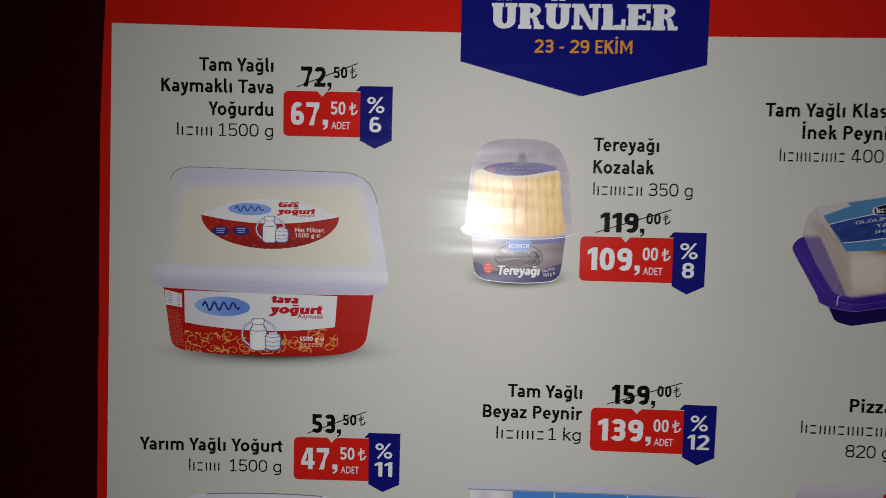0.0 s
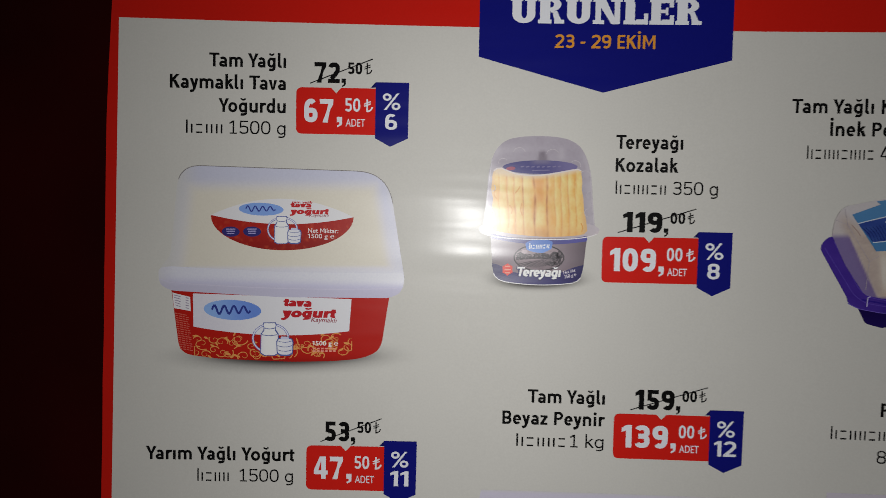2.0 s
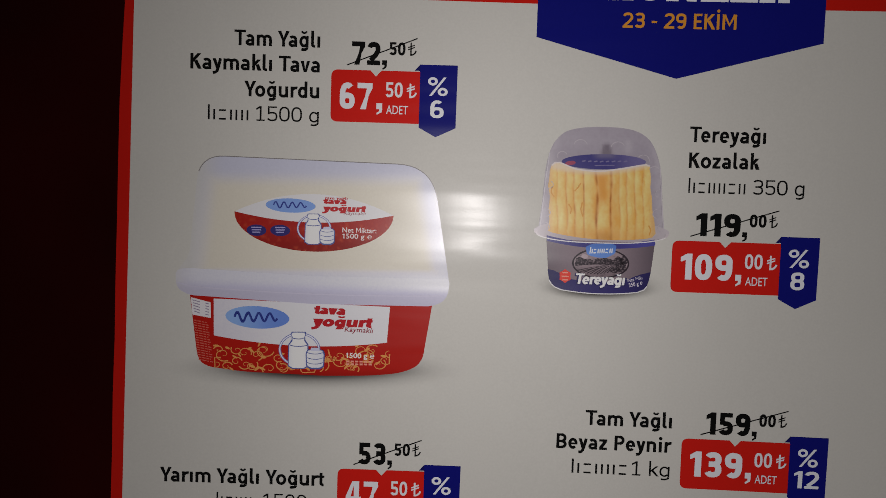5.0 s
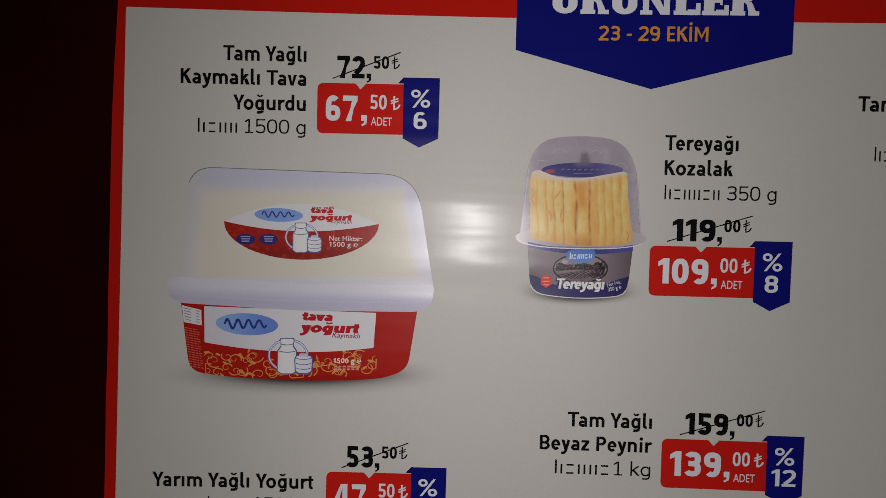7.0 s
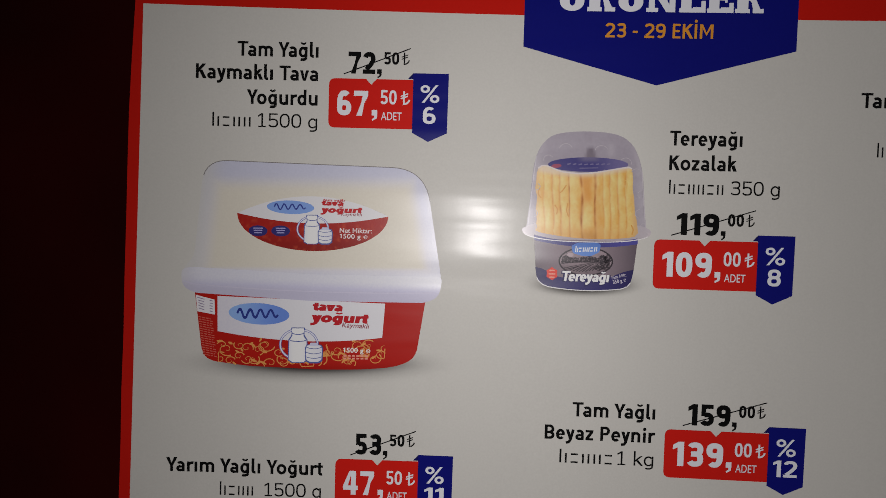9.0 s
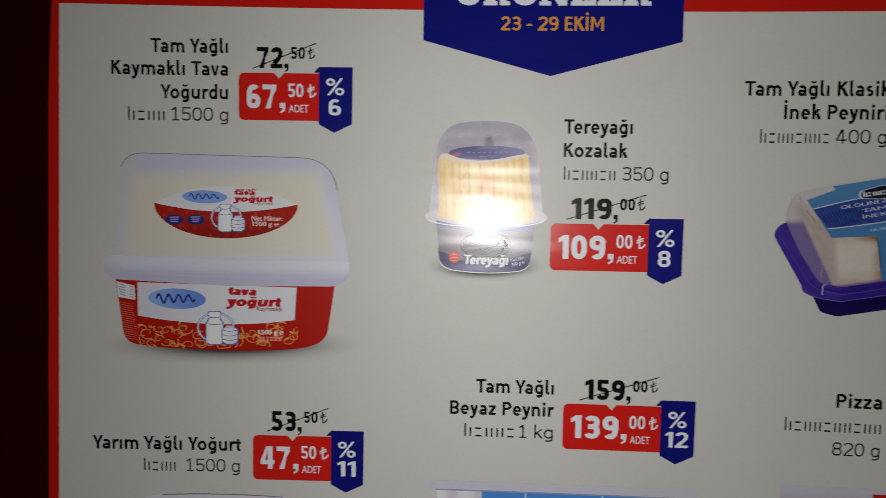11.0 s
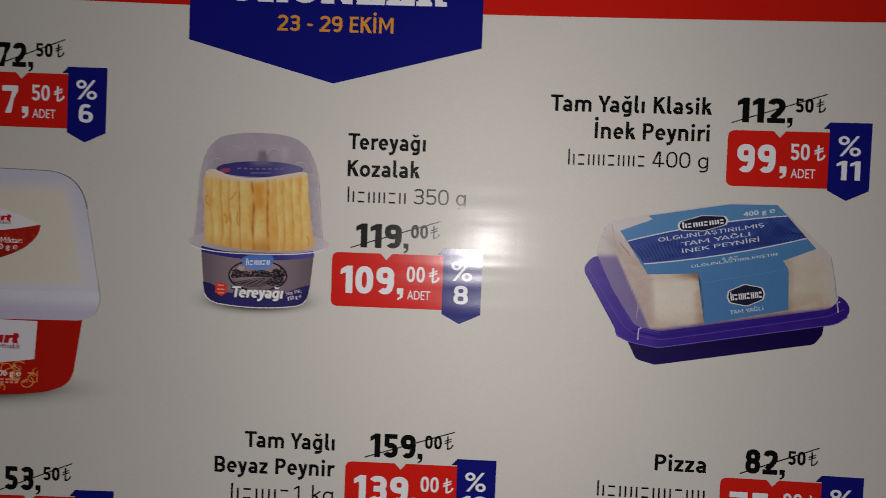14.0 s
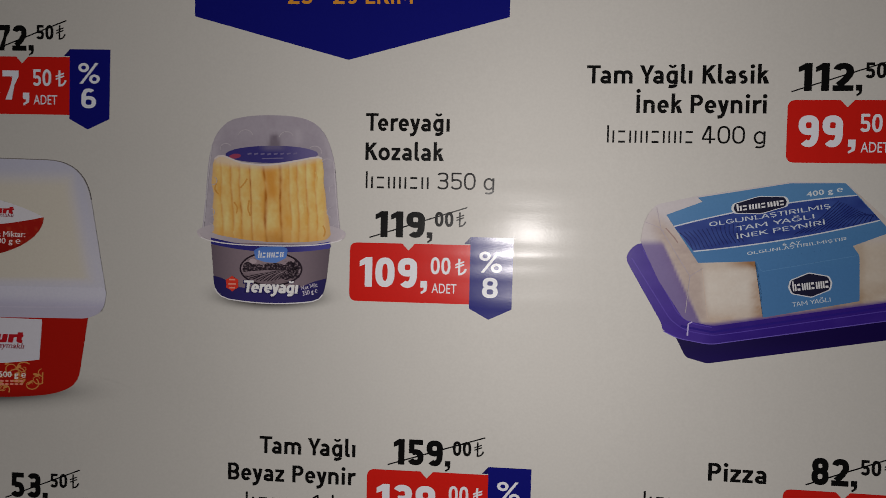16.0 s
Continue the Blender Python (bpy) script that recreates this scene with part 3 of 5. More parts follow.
def slab_letters(text, x0, x1, z, cap, parent, name):
    """Heavy capitals with square serifs."""
    shapes, pitch = [], 0.0
    wide = {"I": 0.55, "İ": 0.55, "M": 1.25, "N": 1.12, "L": 0.93, "D": 1.0, "E": 0.93, "R": 1.0, "Ü": 1.0}
    total = sum(wide[c] for c in text) + 0.05 * (len(text) - 1)
    unit = (x1 - x0) / total
    x = x0
    for c in text:
        a, b = x, x + wide[c] * unit
        w = b - a
        th, st = cap * 0.15, w * 0.30
        if c in "Iİ":
            st = w * 0.62
            m = (a + b) / 2
            shapes += [box(a, z, b, z + th), box(a, z + cap - th, b, z + cap), box(m - st / 2, z + th, m + st / 2, z + cap - th)]
            if c == "İ":
                shapes += [box(m - st / 2, z + cap * 1.10, m + st / 2, z + cap * 1.27)]
        elif c == "Ü":
            bowl = ellipse((a + b) / 2, z + cap * 0.34, w * 0.44, cap * 0.34, 0, 20, 180, 360) + ellipse((a + b) / 2 + w * 0.015, z + cap * 0.36, w * 0.105, cap * 0.17, 0, 12, 360, 180)
            shapes += [bowl, box(a + w * 0.06, z + cap * 0.34, a + w * 0.41, z + cap - th), box(b - w * 0.38, z + cap * 0.34, b - w * 0.06, z + cap - th)]
            shapes += [box(a, z + cap - th, a + w * 0.47, z + cap), box(b - w * 0.47, z + cap - th, b, z + cap)]
            shapes += [box(a + w * 0.22, z + cap * 1.11, a + w * 0.46, z + cap * 1.23), box(b - w * 0.46, z + cap * 1.11, b - w * 0.22, z + cap * 1.23)]
        elif c == "N":
            shapes += [box(a, z, a + w * 0.38, z + th), box(a + w * 0.08, z + th, a + w * 0.27, z + cap), box(b - w * 0.27, z, b - w * 0.08, z + cap - th), box(b - w * 0.40, z + cap - th, b, z + cap), box(a, z + cap - th, a + w * 0.08, z + cap)]
            shapes += [[(a + w * 0.27, z + cap), (a + w * 0.40, z + cap), (b - w * 0.27, z + cap * 0.27), (b - w * 0.27, z), (b - w * 0.36, z), (a + w * 0.27, z + cap * 0.62)]]
        elif c == "M":
            m = (a + b) / 2
            for s, q in ((1, a), (-1, b)):
                lo, hi = sorted((q, q + s * w * 0.32))
                shapes += [box(lo, z, hi, z + th)]
                lo, hi = sorted((q + s * w * 0.06, q + s * w * 0.24))
                shapes += [box(lo, z + th, hi, z + cap)]
                lo, hi = sorted((q, q + s * w * 0.06))
                shapes += [box(lo, z + cap - th, hi, z + cap)]
                shapes += [[(q + s * w * 0.24, z + cap), (q + s * w * 0.30, z + cap), (m, z + cap * 0.45), (m, z + cap * 0.08), (q + s * w * 0.24, z + cap * 0.75)]]
        elif c == "D":
            shapes += [box(a, z, a + w * 0.12, z + th), box(a, z + cap - th, a + w * 0.12, z + cap), box(a + w * 0.12, z, a + w * 0.42, z + cap)]
            half = ellipse(a + w * 0.42, z + cap / 2, w * 0.56, cap / 2, 0, 20, -90, 90) + ellipse(a + w * 0.42, z + cap / 2, w * 0.22, cap * 0.30, 0, 12, 90, -90)
            shapes += [half]
        else:
            shapes += [box(a, z, a + w * 0.52, z + th), box(a, z + cap - th, a + w * 0.42, z + cap), box(a + w * 0.07, z + th, a + w * 0.46, z + cap - th)]
            if c == "L":
                shapes += [box(a + w * 0.52, z, b, z + th * 1.3), box(b - w * 0.17, z + th * 1.3, b, z + cap * 0.42)]
            if c == "E":
                shapes += [box(a + w * 0.52, z, b, z + th * 1.3), box(b - w * 0.17, z + th * 1.3, b, z + cap * 0.36), box(a + w * 0.42, z + cap - th * 1.2, b - w * 0.02, z + cap), box(b - w * 0.19, z + cap * 0.66, b - w * 0.02, z + cap - th * 1.2), box(a + w * 0.42, z + cap * 0.44, a + w * 0.66, z + cap * 0.57), box(a + w * 0.66, z + cap * 0.36, a + w * 0.76, z + cap * 0.65)]
            if c == "R":
                bowl = ellipse(a + w * 0.46, z + cap * 0.73, w * 0.42, cap * 0.27, 0, 16, -90, 90) + ellipse(a + w * 0.46, z + cap * 0.73, w * 0.14, cap * 0.12, 0, 10, 90, -90)
                shapes += [bowl, box(a + w * 0.42, z + cap * 0.85, a + w * 0.46, z + cap), box(a + w * 0.42, z + cap * 0.46, a + w * 0.46, z + cap * 0.61)]
                shapes += [[(a + w * 0.46, z + cap * 0.46), (a + w * 0.72, z + cap * 0.49), (b - w * 0.12, z + th), (b, z + th), (b, z), (a + w * 0.62, z), (a + w * 0.62, z + th), (a + w * 0.56, z + cap * 0.40)]]
        x = b + 0.05 * unit
        part(name, shapes, WHITE_INK, parent, 3, step=0)
        shapes = []


slab_letters("İNDİRİMLİ", -78, 80, 195.0, 19, banner, "title_letter")
slab_letters("ÜRÜNLER", -69, 70.5, 168, 19, banner, "title_letter")
for shapes in sans_letters("23 - 29 EKİM", (-36, 150.3), (37.5, 150.3), 9.9, 0.17, up=1):
    part("date_letter", shapes, GOLD_INK, banner, 3, step=0, label="golden yellow date lettering")

# ---------------------------------------------------------------- price labels
def lira(x, z, w, h, heavy):
    """The currency sign: a stem with a hooked foot and two rising bars."""
    t = w * heavy
    stem = [(x + w * 0.32 - t / 2, z), (x + w * 0.32 + t / 2, z), (x + w * 0.32 + t / 2, z + h), (x + w * 0.32 - t / 2, z + h)]
    foot = ellipse(x + w * 0.32, z + h * 0.44, w * 0.62, h * 0.44, 0, 12, -90, -8) + ellipse(x + w * 0.32, z + h * 0.44, w * 0.62 - t, h * 0.44 - t, 0, 12, -8, -90)
    bars = [[(x, z + h * k), (x + w * 0.72, z + h * (k + 0.20)), (x + w * 0.72, z + h * (k + 0.20) + t * 0.8), (x, z + h * k + t * 0.8)] for k in (0.40, 0.57)]
    return [stem, foot, *bars]


def price_label(x, z, wide, lira_part, kurus, percent, old, old_kurus, old_x, notch, label, sunk=0.5):
    """A red price plate with a navy discount flag at its right; x, z: the flag's upper right corner."""
    n, top = x + notch, z
    z -= sunk
    plate = rounded([(x - 24.8, z - 4.2), (x - 24.8, z - 38.6), (x - wide, z - 38.6), (x - wide, z - 4.2)], [0, 0, 4.6, 4.6])
    plate += [(n - 3.7, z - 4.2), (n, z - 8.2), (n + 3.7, z - 4.2)]
    plate = part("price_label", [plate], TAG_INK, poster, 2, label=label)
    part("flag", [[(x, top), (x - 24.9, top), (x - 24.9, top - 41.5), (x - 13.5, top - 47.6), (x - 0.3, top - 41.3)]], BLUE_INK, plate, 3, label="navy blue discount flag")
    part("fold", [[(x - 24.9, top), (x - 28.6, top - 4.1), (x - 24.9, top - 4.1)]], FOLD_INK, plate, 3)
    p0 = x - wide + 6.0
    number("price_figure", lira_part, p0, x - (56.3 if len(lira_part) == 2 else 55.6), z - 30.0, 17.4, 0.215, WHITE_INK, plate, 4)
    part("comma", [box(x - 53.5, z - 29.6, x - 49.6, z - 25.7), [(x - 49.6, z - 29.6), (x - 49.9, z - 31.6), (x - 53.0, z - 33.4), (x - 53.4, z - 32.2), (x - 51.6, z - 31.0), (x - 51.6, z - 29.6)]], WHITE_INK, plate, 4, step=0)
    number("small_figure", kurus, x - 47.7, x - 36.2, z - 21.6, 9.9, 0.175, WHITE_INK, plate, 4)
    part("currency_sign", lira(x - 33.4, z - 21.8, 7.2, 9.6, 0.17), WHITE_INK, plate, 4, step=0)
    part("unit", letters("ADET", (x - 46.9, z - 32.6), (x - 32.4, z - 32.6), 5.6, 0.004, up=1), WHITE_INK, plate, 4, step=0)
    z = top
    part("percent_sign", letters("%", (x - 19.6, z - 20.2), (x - 6.2, z - 20.2), 12.0, 0.008, up=1), WHITE_INK, plate, 4, step=0)
    half = 4.5 if len(percent) == 1 else (8.2 if "2" in percent else 7.0)
    number("percent_figure", percent, x - 13.0 - half, x - 13.0 + half, z - 35.0, 11.8, 0.175, WHITE_INK, plate, 4)
    o = x + old_x
    number("old_figure", old, o + (1.2 if len(old) == 3 else 0.8), x - 51.7, z - 1.2, 15.2, 0.22, BLACK_INK, plate, 2)
    part("old_comma", [box(x - 50.4, z - 1.0, x - 47.2, z + 2.2), [(x - 47.2, z - 1.0), (x - 47.5, z - 2.6), (x - 49.8, z - 4.2), (x - 50.2, z - 3.2), (x - 48.8, z - 2.2), (x - 48.8, z - 1.0)]], BLACK_INK, plate, 2, step=0)
    number("old_small_figure", old_kurus, x - 45.9, x - 35.1, z + 5.6, 8.6, 0.20, BLACK_INK, plate, 2)
    part("currency_sign", lira(x - 33.4, z + 5.6, 6.2, 8.6, 0.15), BLACK_INK, plate, 2, step=0)
    part("strike", [ribbon([(o - 2.2, z - 1.6), (x - 27.2, z + 17.0)], 0.75)], BLACK_INK, plate, 2.5)
    return plate


price_label(-143.2, 123.0, 84.0, "67", "50", "6", "72", "50", -71.5, -54.3, "bright red price plate with navy six percent flag")
price_label(99.0, 16.4, 95.6, "109", "00", "8", "119", "00", -82.0, -61.0, "bright red price plate with navy eight percent flag")
price_label(112.6, -117.2, 96.4, "139", "00", "12", "159", "00", -82.0, -61.0, "bright red price plate with navy twelve percent flag")
price_label(-132.6, -147.8, 84.4, "47", "50", "11", "53", "50", -71.5, -54.3, "bright red price plate with navy eleven percent flag")
price_label(332.5, 102.2, 85.4, "99", "50", "11", "112", "50", -81.5, -54.3, "bright red price plate with navy eleven percent flag", 1.9)
price_label(338.0, -115.2, 86.0, "75", "00", "9", "82", "50", -72.0, -54.3, "bright red price plate with navy nine percent flag")

# ---------------------------------------------------------------- product names
BOLD, LIGHT = 0.188, 0.108


def line_of(text, x0, x1, z, cap, t, parent):
    for shapes in sans_letters(text, (x0, z), (x1, z), cap, t, up=1):
        part("letter", shapes, BLACK_INK, parent, 2, step=0)


def product_name(lines, maker, x0, x1, count, amount, a0, a1, z, label):
    """Bold name lines (text, left, right, baseline) with the maker's bars and the amount below."""
    head = tagged(new("product_name"), label)
    head.parent = poster
    for text, a, b, y in lines:
        line_of(text, a, b, y, 10.2, BOLD, head)
    for bar in name_bars(count, (x0, maker), (x1, maker), 9.8, 0.115, up=1):
        part("maker_bar", [bar], BLACK_INK, head, 2, step=0)
    line_of(amount, a0, a1, z, 9.8, LIGHT, head)


product_name([("Tam Yağlı", -292, -235, 132.2), ("Kaymaklı Tava", -321, -235, 115.9), ("Yoğurdu", -285, -235, 98.8)], 82.8, -309, -282, 4, "1500 g", -277, -235, 82.8, "black bold product name above a yogurt tub")
product_name([("Tereyağı", 11.3, 60.5, 77), ("Kozalak", 11.5, 57.5, 60)], 43.6, 12, 49, 6, "350 g", 54, 87, 43.6, "black bold product name beside a butter cup")
product_name([("Tam Yağlı", -49, 9, -115.5), ("Beyaz Peynir", -68, 9.6, -132.3)], -149, -57, -20, 5, "1 kg", -16.5, 9, -149, "black bold product name for white cheese")
product_name([("Yarım Yağlı Yoğurt", -339, -226, -165.2)], -181.6, -300, -276, 4, "1500 g", -268, -227, -181.6, "black bold product name for low fat yogurt")
product_name([("Tam Yağlı Klasik", 137.8, 237, 105), ("İnek Peyniri", 165.5, 236.3, 88.6)], 71.8, 150, 197, 8, "400 g", 202, 236, 71.8, "black bold product name above a cheese tray")
product_name([("Pizza", 211.5, 243, -117.8)], -135.8, 176.4, 243, 10, "820 g", 210.2, 243, -153, "black bold product name for pizza")

# ---------------------------------------------------------------- picture of the yogurt tub
TUB = plane(-444.13, 164.13, 0.3807, 0.0082, 0.0034, -0.3819)


def picture(name, shapes, colour, parent, layer, grid, step=24.0, cross=0.0, label="", stock=PICTURE_INK):
    return part(name, shapes, stock, parent, layer, grid, step, cross, label, colour)


def brand_mark(x0, x1, y, high, grid, parent, layer, ink_tone):
    """A plain wavy stroke that stands for the maker's mark in its oval."""
    wave = [(x0 + (x1 - x0) * i / 40, y - high * (0.5 + 0.42 * math.sin(i * 0.62) * (1 - 0.008 * i))) for i in range(41)]
    picture("mark_stroke", [ribbon(wave, high * 0.17)], ink_tone, parent, layer, grid, 0)


def brand_bars(count, p0, p1, cap, t, slant, ink_tone, grid, parent, layer):
    for bar in name_bars(count, p0, p1, cap, t, slant):
        picture("brand_bar", [bar], ink_tone, parent, layer, grid, 0)


def milk_can(cx, cy, s, grid, parent, layer):
    """A milk can and a bucket in a ring, drawn at scale s round their middle."""
    line, body, shade = tone(70, 80, 130), tone(225, 225, 240), tone(170, 172, 205)
    at = lambda pts, dx=0, dy=0, k=1.0: [(cx + dx * s + x * s * k, cy + dy * s + y * s * k) for x, y in pts]
    picture("emblem_ring", strip(ellipse(cx, cy, 37 * s, 30 * s, 0, 40, 0, 360) + ellipse(cx, cy, 37 * s, 30 * s)[:1], 4.6 * s), plain(tone(92, 98, 150)), parent, layer, grid, 0)
    picture("emblem_ring", strip(ellipse(cx, cy, 37 * s, 30 * s, 0, 40, 0, 360) + ellipse(cx, cy, 37 * s, 30 * s)[:1], 2.2 * s), plain(tone(198, 200, 224)), parent, layer + 0.4, grid, 0)
    can = [(-11, -34), (11, -34), (13, -30), (11, -26), (11, -19), (17, -10), (18, 28), (10, 33), (-10, 33), (-18, 28), (-17, -10), (-11, -19), (-11, -26), (-13, -30)]
    picture("can_outline", [[(x + (1.8 * s if x > cx - 2 * s else -1.8 * s), y + (1.6 * s if y > cy else -1.6 * s)) for x, y in at(can, -2, 2)]], plain(line), parent, layer + 1, grid, 0)
    picture("milk_can", [at(can, -2, 2)], lambda x, y: mixed(body, shade, ease(abs(x - cx + 2 * s) / (20 * s) - 0.35)), parent, layer + 2, grid, 6 * s)
    for k, w in ((-24, 11), (-10, 16)):
        picture("can_ring", [ribbon(at(arc((-w, k), (w, k), 2, 6), -2, 2), 1.5 * s)], plain(line), parent, layer + 3, grid, 0)
    pail = [(-13, -10), (13, -10), (16, -4), (15, 19), (8, 23), (-8, 23), (-15, 19), (-16, -4)]
    picture("bucket_outline", [rounded(at(pail, 30, 11, 1.13), 3 * s)], plain(line), parent, layer + 4, grid, 0)
    picture("bucket", [rounded(at(pail, 30, 11), 3 * s)], lambda x, y: mixed(body, shade, 0.3 + 0.5 * ease((x - cx - 15 * s) / (32 * s))), parent, layer + 5, grid, 6 * s)
    for k in (-6, 4, 13):
        picture("bucket_ring", [ribbon(at(arc((-15, k), (15, k), 3, 8), 30, 11), 1.2 * s)], plain(line), parent, layer + 6, grid, 0)
    picture("bucket_lid", [rounded(at([(-8, -15), (8, -15), (9, -9), (-9, -9)], 30, 11), 2 * s)], plain(shade), parent, layer + 6.5, grid, 0)


def scrolls(x0, x1, y0, y1, count, grid, parent, layer, seed):
    """Gold curling vine ornament that fills a band."""
    rnd = random.Random(seed)
    shapes = []
    for i in range(count):
        cx = x0 + (x1 - x0) * (i + 0.5) / count + rnd.uniform(-5, 5)
        cy = rnd.uniform(y0 + 20, y1 - 6)
        r, way, a0 = rnd.uniform(9, 17), rnd.choice((-1, 1)), rnd.uniform(0, 360)
        pts = [(cx + r * (1 - 0.0021 * a) * math.cos(radians(a0 + way * a)), cy + 0.8 * r * (1 - 0.0021 * a) * math.sin(radians(a0 + way * a))) for a in range(0, 430, 22)]
        keep = [p for p in pts if y0 < p[1] < y1 and x0 < p[0] < x1]
        if len(keep) > 3:
            shapes += strip(keep, 2.0, True)
        for k in range(1):
            a = a0 + rnd.uniform(0, 300)
            px, py = cx + r * math.cos(radians(a)), cy + 0.8 * r * math.sin(radians(a))
            if y0 + 5 < py < y1 - 5 and x0 + 5 < px < x1 - 5:
                shapes.append(ellipse(px, py, rnd.uniform(4, 8), rnd.uniform(1.4, 2.6), rnd.uniform(0, 180), 10))
    picture("vine_ornament", shapes, plain(tone(184, 128, 70)), parent, layer, grid, 0, label="golden curling vine ornament")


def yogurt_tub():
    G = TUB
    red, deep = tone(144, 20, 13), tone(106, 13, 9)
    white, lilac = tone(200, 199, 212, 1.15), tone(174, 171, 188)
    cream = tone(196, 191, 179, 1.06)
    base = picture("product_picture", [ellipse(545, 661, 285, 42, 1, 60)], shadow(545, 661, 285, 42, 1.0), poster, 2, G, 14, 5, "printed picture of a yogurt tub, translucent lid", SHADOW_INK)
    picture("contact_shadow", [ellipse(552, 662, 215, 21, 1, 50)], contact_tone(552, 662, 215, 21, 545, 661, 285, 42), base, 2.5, G, 12, 4, stock=SHADOW_INK)
    side = rounded([(322, 528), (336, 644), (352, 658), (420, 667), (560, 673), (640, 672), (700, 667), (737, 650), (754, 540)], [0, 16, 16, 20, 20, 20, 26, 20, 0])
    picture("tub_body", [side], lambda x, y: mixed(red, deep, 0.7 * ease((350 - x) / 60) + 0.45 * ease((y - 656) / 16)), base, 3, G, 12, 12, "red printed tub body")
    picture("front_panel", [[(364.5, 536)] + arc((365, 602), (674, 612), 12.5) + [(678.5, 548)]], lambda x, y: mixed(white, lilac, 0.25 + 0.3 * ease((540 - x) / 180)), base, 4, G, 20, 20, "white front label panel")
    picture("nutrition_panel", [[(324, 534), (359, 543), (360, 571), (327, 565)]], plain(tone(196, 190, 200)), base, 4, G, 0)
    rows = []
    for k in range(5):
        rows += [[(327 + k * 0.7, 538 + k * 5), (340, 541.5 + k * 5), (340, 543 + k * 5), (327 + k * 0.7, 539.5 + k * 5)], [(350, 543.5 + k * 5), (356, 545 + k * 5), (356, 546.5 + k * 5), (350, 545 + k * 5)]]
    picture("table_lines", rows, plain(tone(120, 110, 130)), base, 5, G, 0)
    small = []
    for k in range(17):
        y, a = 574 + k * 4.4, 329 + k * 0.55
        for p, q in ((0, 5), (6.5, 13), (14.5, 19), (20.5, 26 if k % 3 else 23)):
            small.append([(a + p, y + 0.19 * p), (a + q, y + 0.19 * q), (a + q, y + 0.19 * q + 1.7), (a + p, y + 0.19 * p + 1.7)])
    picture("side_lines", small, plain(tone(172, 84, 72)), base, 4, G, 0)
    scrolls(364, 680, 606, 668, 38, G, base, 3.6, 5)
    oval = picture("brand_oval", [ellipse(442.5, 569, 57, 20, 3)], lambda x, y: mixed(tone(120, 150, 208), tone(88, 116, 180), ease((x - 390) / 100)), base, 5, G, 20)
    brand_mark(402, 478, 580, 23, G, base, 6, plain(tone(35, 45, 110)))
    picture("front_lettering", sans("tava", (542, 561.5), (598, 563.5), 16, 0.27, 0.12, tight=0.1) + sans("yoğurt", (539, 583.5), (646, 585.5), 18.5, 0.26, 0.2, tight=0.1), plain(tone(150, 22, 30)), base, 5, G, 0)
    picture("kind_lettering", letters("Kaymaklı", (598, 593), (648, 595), 9, 0.012, 0.2), plain(tone(120, 50, 60)), base, 5.6, G, 0)
    milk_can(518, 626, 0.95, G, base, 5)
    picture("amount_lettering", letters("1500 g ℮", (601, 640), (652, 641), 9, 0.02), plain(tone(240, 215, 205)), base, 6, G, 0)
    picture("fine_print", [box(602 + 8 * i, 645 + 5 * k, 607.5 + 8 * i, 648 + 5 * k) for k in range(2) for i in range(6)], plain(tone(215, 130, 115)), base, 6, G, 0)

    # the lid: clear edge, cream showing through, thick rim
    outline = rounded([(339, 283), (749, 298), (783, 505), (771, 531), (300, 519), (299, 486), (321, 462)], [44, 62, 12, 26, 26, 14, 14], 10)
    haze, pale = tone(168, 169, 184), tone(180, 180, 196)

    def lid_tone(x, y):
        t = (y - 290) / 190
        l, r = 345 - 22 * t, 735 + 38 * t
        edge = min((x - l) / 38, (r - x) / 34, (y - 306) / 36, (494 - y) / 16)
        body = mixed(haze, pale, ease((y - 300) / 180))
        body = mixed(body, FIELD, ease((x - (728 + 40 * t)) / 26) * 0.55)
        body = mixed(FIELD, body, 0.15 + 0.85 * ease((x - (327 - 10 * t)) / 60))
        return mixed(body, cream, ease(edge))

    picture("lid", [outline], lid_tone, base, 6, G, 8, 8, "translucent white plastic lid over cream yogurt")
    picture("lid_edge", [ribbon(outline[2:22], 1.4)], plain(tone(104, 100, 100)), base, 7, G, 20)
    rim = rounded([(297, 484), (322, 482), (540, 494), (764, 497), (785, 496), (779, 535), (752, 546), (540, 544), (322, 530), (298, 518)], [12, 6, 0, 6, 14, 18, 10, 0, 10, 16], 8)
    picture("lid_rim", [rim], lambda x, y: mixed(mixed(FIELD, tone(190, 190, 212, 1.12), 0.35 + 0.65 * ease((x - 297) / 45)), tone(158, 155, 172), 0.85 * ease((y - 497 - 0.026 * (x - 322)) / 26)), base, 7, G, 14, 6, "thick white lid rim")
    picture("rim_line", [ribbon([(302, 508)] + arc((322, 514), (768, 527), 6), 2.0)], plain(tone(172, 169, 186)), base, 8, G, 14)

    # the label in the lid
    white_part = arc((401, 381), (682, 386), -34) + arc((682, 386), (401, 381), 16)
    red_part = arc((401, 381), (682, 386), 16) + ellipse(541.5, 384, 140.5, 67, 1, 30, 2, 178)
    picture("lid_label_top", [white_part], plain(tone(196, 194, 204)), base, 7, G, 20, label="white upper half of the lid label")
    picture("lid_label_bottom", [red_part], lambda x, y: mixed(mixed(tone(134, 24, 19), tone(112, 20, 16), ease((y - 400) / 50)), tone(166, 66, 40), 0.5 * ease(2.2 * abs(noise.noise((x / 9, y / 7, 8))) - 0.5)), base, 8, G, 5, 5, "red crescent of the lid label")
    picture("brand_oval", [ellipse(500, 370, 44, 12.5, 2)], plain(tone(110, 138, 198)), base, 9, G, 20)
    brand_mark(470, 528, 376, 14, G, base, 10, plain(tone(40, 50, 115)))
